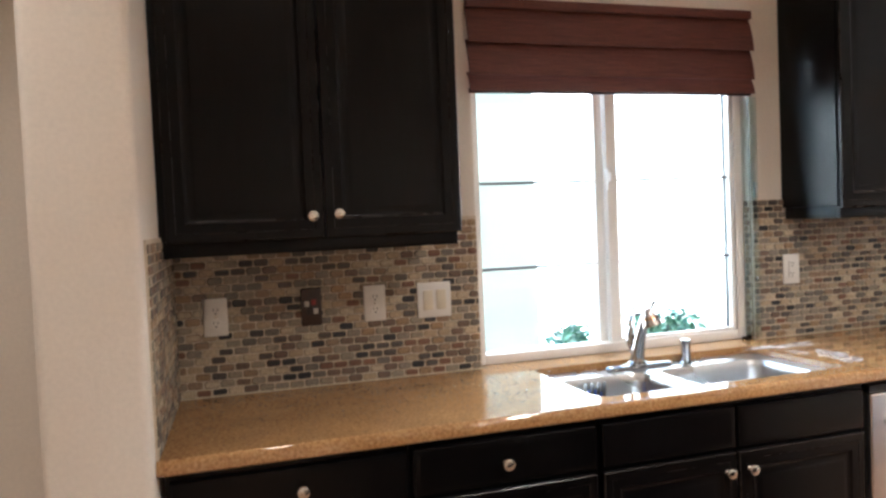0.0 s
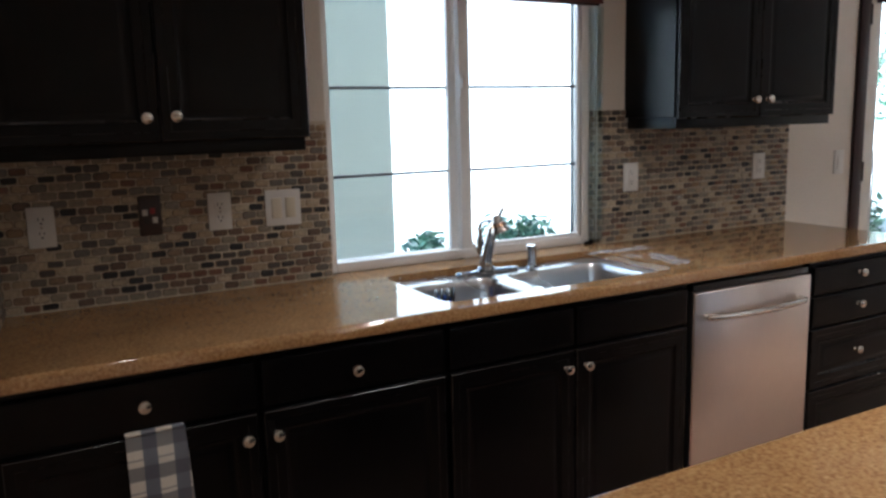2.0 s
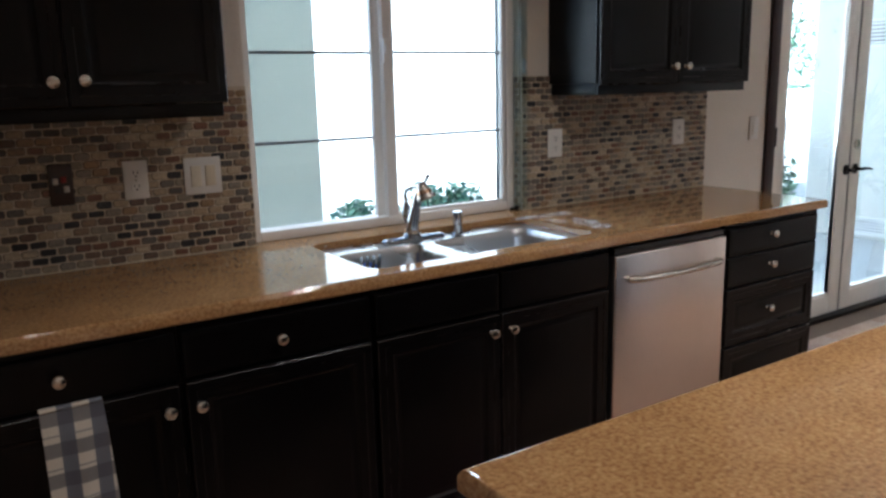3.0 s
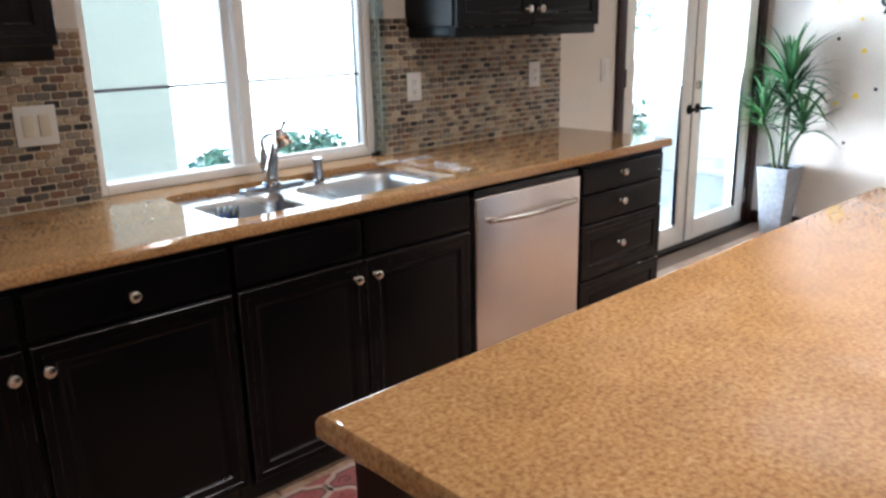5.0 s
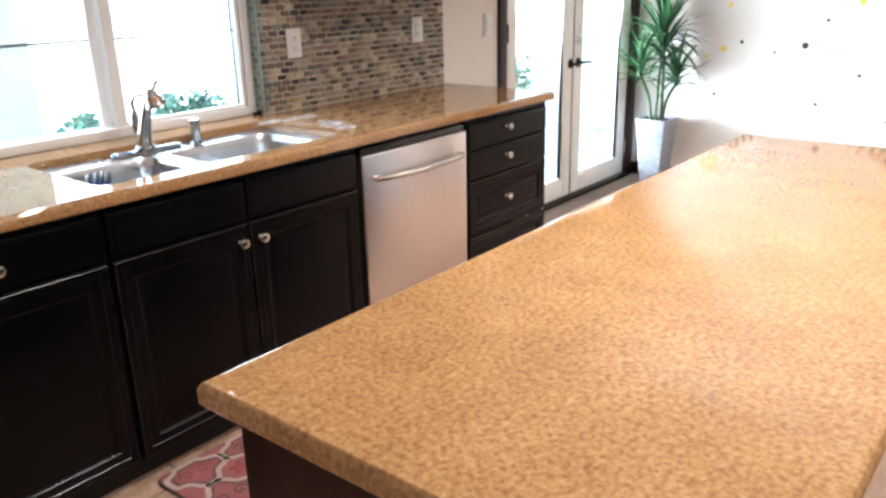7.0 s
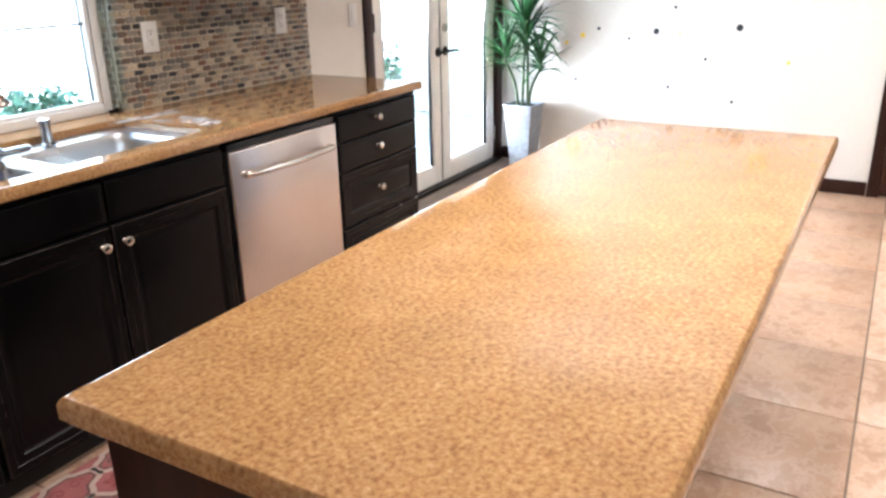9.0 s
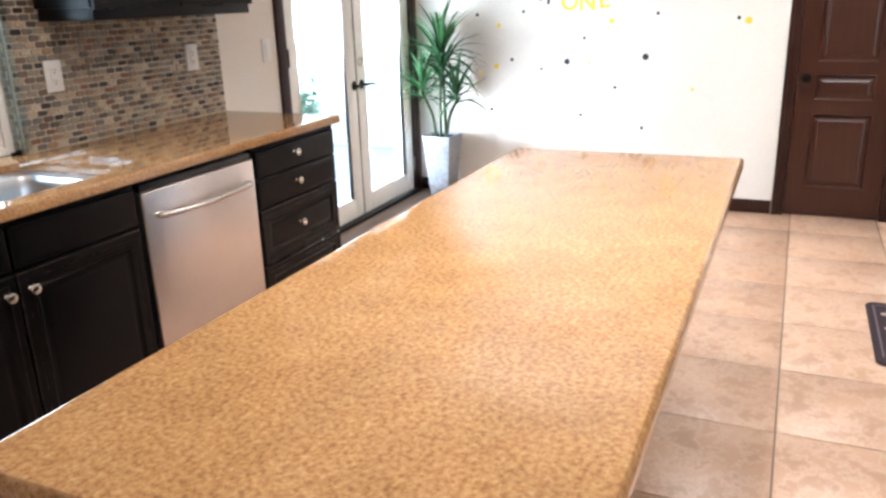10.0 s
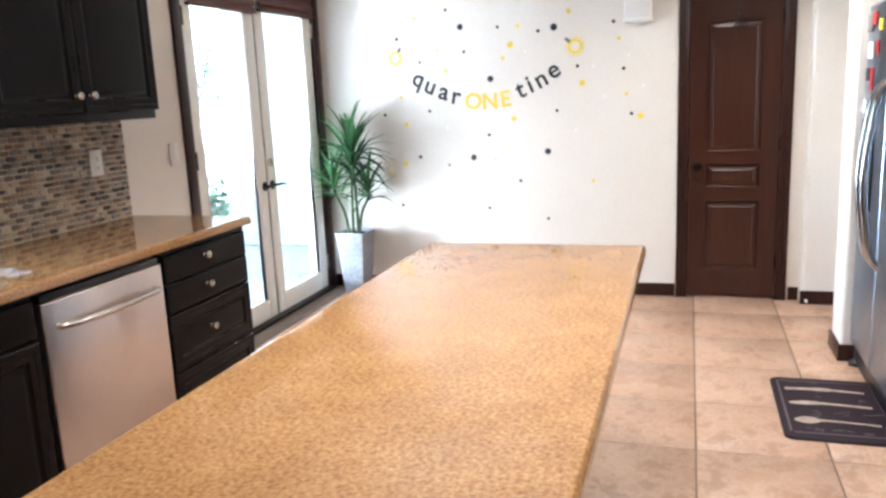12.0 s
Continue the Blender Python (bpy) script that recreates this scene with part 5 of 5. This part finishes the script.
for y, z, r in ((-0.598, 1.815, 11), (-0.763, 1.646, 9), (-0.967, 1.989, 9), (-1.068, 1.869, 17), (-1.332, 1.852, 9), (-1.089, 1.701, 9), (-1.611, 1.808, 10), (-1.718, 1.827, 19),
                (-1.273, 1.508, 18), (-1.873, 1.565, 10), (-2.110, 1.837, 10), (-2.175, 1.535, 10), (-2.227, 1.240, 10), (-1.732, 1.276, 9), (-1.252, 1.124, 9), (-0.821, 1.304, 9),
                (-0.478, 1.288, 10), (-0.736, 0.979, 10), (-1.135, 0.968, 17), (-0.952, 0.918, 7), (-1.665, 1.001, 18), (-1.470, 0.799, 9), (-0.580, 0.627, 9), (-1.239, 0.606, 9), (-1.661, 0.531, 9)):
    dot(y, z, r / 830, STICKER_BLACK, "black")


def star(y, z, r):
    """A soft many-pointed yellow star."""
    pts = [(r * (1.0 if k % 2 else 0.74) * math.cos(math.pi * k / 9), r * (1.0 if k % 2 else 0.74) * math.sin(math.pi * k / 9)) for k in range(18)]
    bm = flat_shape(pts, 0.0, 0.0009)
    bm.transform(FACE_W)
    ob = solo("star_sticker", bm, STICKER_GOLD, "small yellow vinyl star on the wall", "wall sticker", "yellow stars on the wall")
    ob.matrix_basis = Matrix.Translation((FARX - 0.0004, y, z))


for y, z, r in ((-0.952, 1.578, 15), (-0.897, 1.720, 11), (-1.419, 1.731, 22), (-1.365, 1.644, 14), (-1.473, 1.850, 14), (-1.817, 1.922, 17), (-1.905, 1.453, 22), (-2.146, 1.728, 13), (-2.194, 1.370, 13),
                (-2.285, 1.223, 22), (-1.433, 1.232, 19), (-0.640, 1.214, 17), (-0.620, 0.932, 20), (-0.502, 0.879, 14), (-1.291, 0.957, 9), (-1.976, 0.795, 12), (-0.608, 1.408, 11), (-0.737, 1.948, 13), (-0.457, 1.514, 10)):
    star(y, z, r / 900)
for y, z in ((-1.98, 1.56), (-2.21, 1.62), (-2.05, 1.36), (-0.52, 1.90), (-1.52, 1.68), (-2.30, 1.42), (-1.86, 1.14), (-0.95, 1.18), (-1.55, 0.68)):
    dot(y, z, 0.010, STICKER_PALE, "pale silver")


def bulb(y, z, lean):
    """A ring with short rays and a grey cap: a light-bulb sticker."""
    t = thing("bulb_sticker", (FARX - 0.0004, y, z), "yellow light bulb vinyl sticker with rays", "wall sticker", "bulb stickers on the wall")
    PLACE[t] = Matrix.Translation((FARX - 0.0004, y, z)) @ FACE_W @ Matrix.Rotation(radians(lean), 4, "Z")
    t.matrix_basis = PLACE[t]
    ringp = [(0.040 * math.cos(u), 0.040 * math.sin(u)) for u in (2 * math.pi * k / 28 for k in range(29))]
    part("glass_ring", ribbon(ringp, 0.010, 0.0, 0.0009), STICKER_GOLD, t, local=True)
    for k in range(12):
        u = 2 * math.pi * k / 12
        part("ray", ribbon([(0.054 * math.cos(u), 0.054 * math.sin(u)), (0.068 * math.cos(u), 0.068 * math.sin(u))], 0.004, 0.0, 0.0009), STICKER_GOLD, t, local=True)
    part("cap", flat_shape([(0.046, -0.013), (0.085, -0.009), (0.085, 0.009), (0.046, 0.013)], 0.0011, 0.0018), STICKER_GREY, t, "grey cap", local=True)


bulb(-0.581, 1.683, 60)
bulb(-1.859, 1.694, 140)

# ---- outdoors ----
solo("ground", box(-60, 80, T, 90, -0.30, -0.10), CONCRETE, "pale sunlit patio paving and yard", "ground", kind="structure", smooth=0)
# arcade pier outside the window, with the spring of an arch
bm = boxes([(1.52, 2.205, 2.0, 2.35, -0.1, 2.25)])
sec = []
for k in range(9):
    u = radians(90 * k / 8)
    sec.append((2.205 + 0.9 * (1 - math.cos(u)), 2.25 - 0.10 + 0.9 * math.sin(u) * 0.9))
pts = [(2.205, 2.15)] + sec + [(3.105, 3.1), (2.205, 3.1)]
lo, hi = [bm.verts.new((x, 2.0, z)) for x, z in pts[1:]], [bm.verts.new((x, 2.35, z)) for x, z in pts[1:]]
n = len(lo)
for k in range(n):
    bm.faces.new((lo[k], lo[(k + 1) % n], hi[(k + 1) % n], hi[k]))
bm.faces.new(list(reversed(lo)))
bm.faces.new(hi)
box(1.52, 2.205, 2.0, 2.35, 2.25, 3.1, bm=bm)
solo("patio_arch_wall", bm, PIER, "pale green-grey stucco patio wall with an arched opening", "wall", kind="structure")
# deep part beyond x = 3.2 added to keep sky reflections off the island
solo("eave", boxes([(-3.6, 3.2, T, 0.56, CEILING + 0.02, CEILING + 0.15), (-3.6, 3.2, 0.56, 0.60, CEILING - 0.06, CEILING + 0.17),
    (3.2, 12.0, T, 2.06, CEILING + 0.022, CEILING + 0.15), (3.2, 12.0, 2.06, 2.10, CEILING - 0.06, CEILING + 0.172)]), STUCCO, "pale eave along the house front, deepened to block sky glare", "eave", kind="structure", smooth=0)
# pale backdrop walls, added so the view and the counter glare turn white
solo("garden_wall", box(-14, 40, 9.0, 9.3, -0.1, 2.2), FAR_WALL, "pale rendered backdrop wall, added beyond the garden", "wall", kind="structure", smooth=0)
solo("neighbour_wall", box(-14, 40, 13.0, 13.4, -0.1, 8.5), FAR_WALL, "tall pale backdrop wall, added to whiten the view and counter glare", "wall", kind="structure", smooth=0)
# wing of the house beside the patio, with two louvred vents
solo("wall_patio_wing", box(7.50, 7.80, T, 2.03, -0.1, CEILING + 0.02, 0.02, 3), WING, "white stucco wall of the wing beside the patio", "wall", kind="structure")


def louvre(y0, y1, z0, z1, slats):
    """A framed vent of sloping slats on the wing wall."""
    t = thing("louvre_vent", (7.5, (y0 + y1) / 2, (z0 + z1) / 2), "white louvred vent on the patio wall", "vent", "vents on the patio wall")
    part("frame", boxes([(7.478, 7.4995, y0, y0 + 0.025, z0, z1, 0.003), (7.478, 7.4995, y1 - 0.025, y1, z0, z1, 0.003),
                         (7.478, 7.4995, y0 + 0.025, y1 - 0.025, z0, z0 + 0.025, 0.003), (7.478, 7.4995, y0 + 0.025, y1 - 0.025, z1 - 0.025, z1, 0.003)]), VINYL, t)
    part("backing", box(7.496, 7.4995, y0 + 0.025, y1 - 0.025, z0 + 0.025, z1 - 0.025), MUNTIN, t, "grey backing behind the slats", smooth=0)
    step = (z1 - z0 - 0.05) / slats
    for k in range(slats):
        z = z0 + 0.025 + (k + 0.15) * step
        part("slat", loft([[(7.480, y, z), (7.483, y, z), (7.495, y, z + 0.62 * step), (7.492, y, z + 0.62 * step)] for y in (y0 + 0.025, y1 - 0.025)]), VINYL, t, smooth=0)


louvre(1.16, 1.56, 1.68, 1.93, 6)
louvre(1.18, 1.56, -0.06, 0.12, 5)


def leafy(name, x, y, z, w, h, count, seed, label, category="shrub", bare=0.0):
    """A shrub of many small leaves on thin branches."""
    rng = random.Random(seed)
    t = thing(name, (x, y, z), label, category)
    br = bmesh.new()
    for k in range(9):
        a = rng.uniform(0, 6.28)
        tube([(x, y, z), (x + 0.3 * w * math.cos(a), y + 0.3 * w * math.sin(a), z + h * 0.45), (x + 0.8 * w * math.cos(a), y + 0.8 * w * math.sin(a), z + h * rng.uniform(0.6, 0.95))], [0.016, 0.010, 0.004], 5, br)
    part("branches", br, BARK, t)
    bm = bmesh.new()
    clumps = [(rng.uniform(-1, 1), rng.uniform(-1, 1), rng.uniform(0.25, 0.9), rng.uniform(0.25, 0.45)) for _ in range(11)]
    for k in range(count):
        c = clumps[k % len(clumps)]
        p = Vector((rng.gauss(0, 0.5), rng.gauss(0, 0.5), rng.gauss(0, 0.4))) * c[3]
        q = Vector((x + w * (c[0] * 0.75 + p.x), y + w * (c[1] * 0.75 + p.y), z + h * max(0.06 + bare, min(1.05, c[2] + p.z * 0.6))))
        e = Euler((rng.uniform(-1, 1), rng.uniform(-1, 1), rng.uniform(0, 6.28))).to_matrix()
        s = rng.uniform(0.028, 0.06)
        vs = [bm.verts.new(q + e @ Vector(v) * s) for v in ((-1, 0, 0), (0, -0.42, 0.06), (1, 0, 0), (0, 0.42, 0.06))]
        bm.faces.new((vs[0], vs[1], vs[2]))
        bm.faces.new((vs[0], vs[2], vs[3]))
    part("foliage", bm, BUSHLEAF, t, smooth=0)
    return t


leafy("shrub", 2.62, 2.75, -0.1, 0.32, 0.68, 1500, 21, "low green shrub outside the window")
leafy("shrub", 3.72, 2.95, -0.1, 0.42, 0.70, 1900, 22, "low green shrub outside the window")
leafy("shrub", 5.3, 3.1, -0.1, 0.40, 0.66, 1500, 23, "low green shrub by the patio")
leafy("shrub", 6.55, 1.86, -0.1, 0.22, 0.95, 1500, 24, "green shrub outside the double doors")
leafy("tree", 9.9, 4.3, -0.1, 0.8, 3.4, 2000, 25, "young green tree behind the patio", "tree", 0.35)

# ---- mosaic backsplash ----
ROW, COL, GAP = 0.0247, 0.0478, 0.0032


def tile_mesh(w, h, seed):
    """A tumbled stone piece; x along, z up, the face towards -y, its back at y = 0."""
    rng = random.Random(seed)
    bm = bmesh.new()
    loops = []
    for inset, y, rr in ((0.0, 0.0, 0.006), (0.0, -0.0035, 0.006), (0.0020, -0.0058, 0.005)):
        pts = rounded(-w / 2 + inset, w / 2 - inset, -h / 2 + inset, h / 2 - inset, rr, 2)
        loops.append([(x + 0.0006 * math.sin(k * 2.1 + seed), y, z + 0.0006 * math.cos(k * 1.7 + seed * 2)) for k, (x, z) in enumerate(pts)])
    return finish(loft(loops, close=(False, True)), "mosaic_tile", MOSAIC, 40)


TILES = [tile_mesh(COL - GAP, ROW - GAP, k) for k in range(4)]
HALF = [tile_mesh(COL / 2 - GAP, ROW - GAP, 10 + k) for k in range(2)]


def splash(name, length, z0, heights, m, near, label):
    """A tiled field: length along x of the pose m, rows up to the height that heights(x) gives; the nearest pieces are parts of their own."""
    t = thing(name, m.translation, label, "backsplash", kind="structure")
    t.matrix_basis = m
    PLACE[t] = m
    top = max(heights(x) for x in (0.01, length / 2, length - 0.01))
    cuts = sorted({0.0, length} | {x for x in BREAKS.get(name, ())})
    part("grout_bed", boxes([(a, b, -0.0060, -0.0005, 0.0, heights((a + b) / 2)) for a, b in zip(cuts, cuts[1:])]), GROUT, t, "sand-coloured grout", local=True, smooth=0)
    rng = random.Random(len(name))
    rest, made = [], 0
    for r in range(int(top / ROW + 0.3)):
        z = (r + 0.5) * ROW + 0.002
        x = 0.0015 - (COL / 2 if r % 2 else 0.0)
        while x < length - 0.008:
            a, b = max(x, 0.0), min(x + COL, length)
            mid = (a + b) / 2
            if b - a > 0.012 and z + ROW / 2 <= heights(mid) + 0.006:
                full = b - a > COL * 0.8
                me = TILES[rng.randrange(4)] if full else HALF[rng.randrange(2)]
                sx = (b - a - GAP) / ((COL if full else COL / 2) - GAP)
                lm = Matrix.Translation((mid + rng.uniform(-0.0006, 0.0006), -0.0036 + rng.uniform(-0.0008, 0.0004), z + rng.uniform(-0.0006, 0.0006))) @ Matrix.Rotation(rng.uniform(-0.02, 0.02), 4, "Y") @ Matrix.Diagonal((sx, 1, 1, 1))
                if near(mid, z) and made < 300:
                    ob = new("mosaic_tile", me)
                    ob.parent, ob.matrix_basis = t, lm
                    made += 1
                else:
                    rest.append((me, lm))
            x += COL
    if rest:
        verts, faces = [], []
        for me, lm in rest:
            k = len(verts)
            verts += [tuple(lm @ v.co) for v in me.vertices]
            faces += [tuple(k + i for i in p.vertices) for p in me.polygons]
        me = bpy.data.meshes.new("mosaic_field")
        me.from_pydata(verts, [], faces)
        me.materials.append(MOSAIC)
        me.shade_smooth()
        me.set_sharp_from_angle(angle=radians(40))
        ob = new("mosaic_field", me)
        ob.parent = t
        tagged(ob, "tumbled stone mosaic in brown, grey and tan", kind="stuff")
    return t


SX0 = 0.052
L1, L2 = WX0 - SX0, 3.352 - WX1
BREAKS = {"backsplash_left": (0.884 - SX0 + 0.001,), "backsplash_right": (2.345 - WX1 - 0.001,)}
splash("backsplash_left", L1, CZ, lambda x: 0.530 if x > 0.884 - SX0 else 0.452, pose(SX0, 0, CZ + 0.0005), lambda x, z: z > 0.10 or x > 0.5,
       "mosaic backsplash of small tumbled stone bricks beside the wall cabinet")
splash("backsplash_right", L2, CZ, lambda x: 0.545 if x < 2.345 - WX1 else 0.470, pose(WX1, 0, CZ + 0.0005), lambda x, z: x < 0.72,
       "mosaic backsplash of small tumbled stone bricks under the wall cabinet")
splash("backsplash_side", 0.645, CZ, lambda x: 0.505, Matrix.Translation((0.0036, -0.648, CZ + 0.0005)) @ Matrix.Rotation(radians(90 - 3.92), 4, "Z"), lambda x, z: True,
       "mosaic backsplash of small tumbled stone bricks on the side wall")
splash("backsplash_reveal", 0.034, CZ, lambda x: 0.545, Matrix.Translation((WX1, 0.035, CZ + 0.0005)) @ Matrix.Rotation(radians(-90), 4, "Z"), lambda x, z: True,
       "narrow mosaic return in the window reveal")
solo("caulk_line", boxes([(SX0, WX0, -0.010, -0.0005, CZ, CZ + 0.003), (WX1, 3.352, -0.010, -0.0005, CZ, CZ + 0.003)]), CAULK, "sand-coloured caulk along the backsplash", "caulk", kind="structure", smooth=0)

# ---- floor tiles ----
FT, FG = 0.495, 0.008
ft_mesh = finish(loft([[(x, y, z) for x, y in rounded(-FT / 2 + 0.003 + i, FT / 2 - 0.003 - i, -FT / 2 + FG / 2 + i, FT / 2 - FG / 2 - i, 0.003, 1)] for i, z in ((0.0, -0.0035), (0.0, -0.0012), (0.0015, 0.0))], close=(False, True)),
                 "floor_tile", FLOORTILE, 40)
for i in range(-11, 5):
    for j in range(-4, 6):
        x, y = 3.740 + (i + 0.5) * FT, -2.640 + (j + 0.5) * FT
        if -2.0 < x < FARX + 0.05 and -4.4 < y < -0.0:
            ob = new("floor_tile", ft_mesh)
            ob.parent = FLOOR
            ob.location = (x, y, 0)
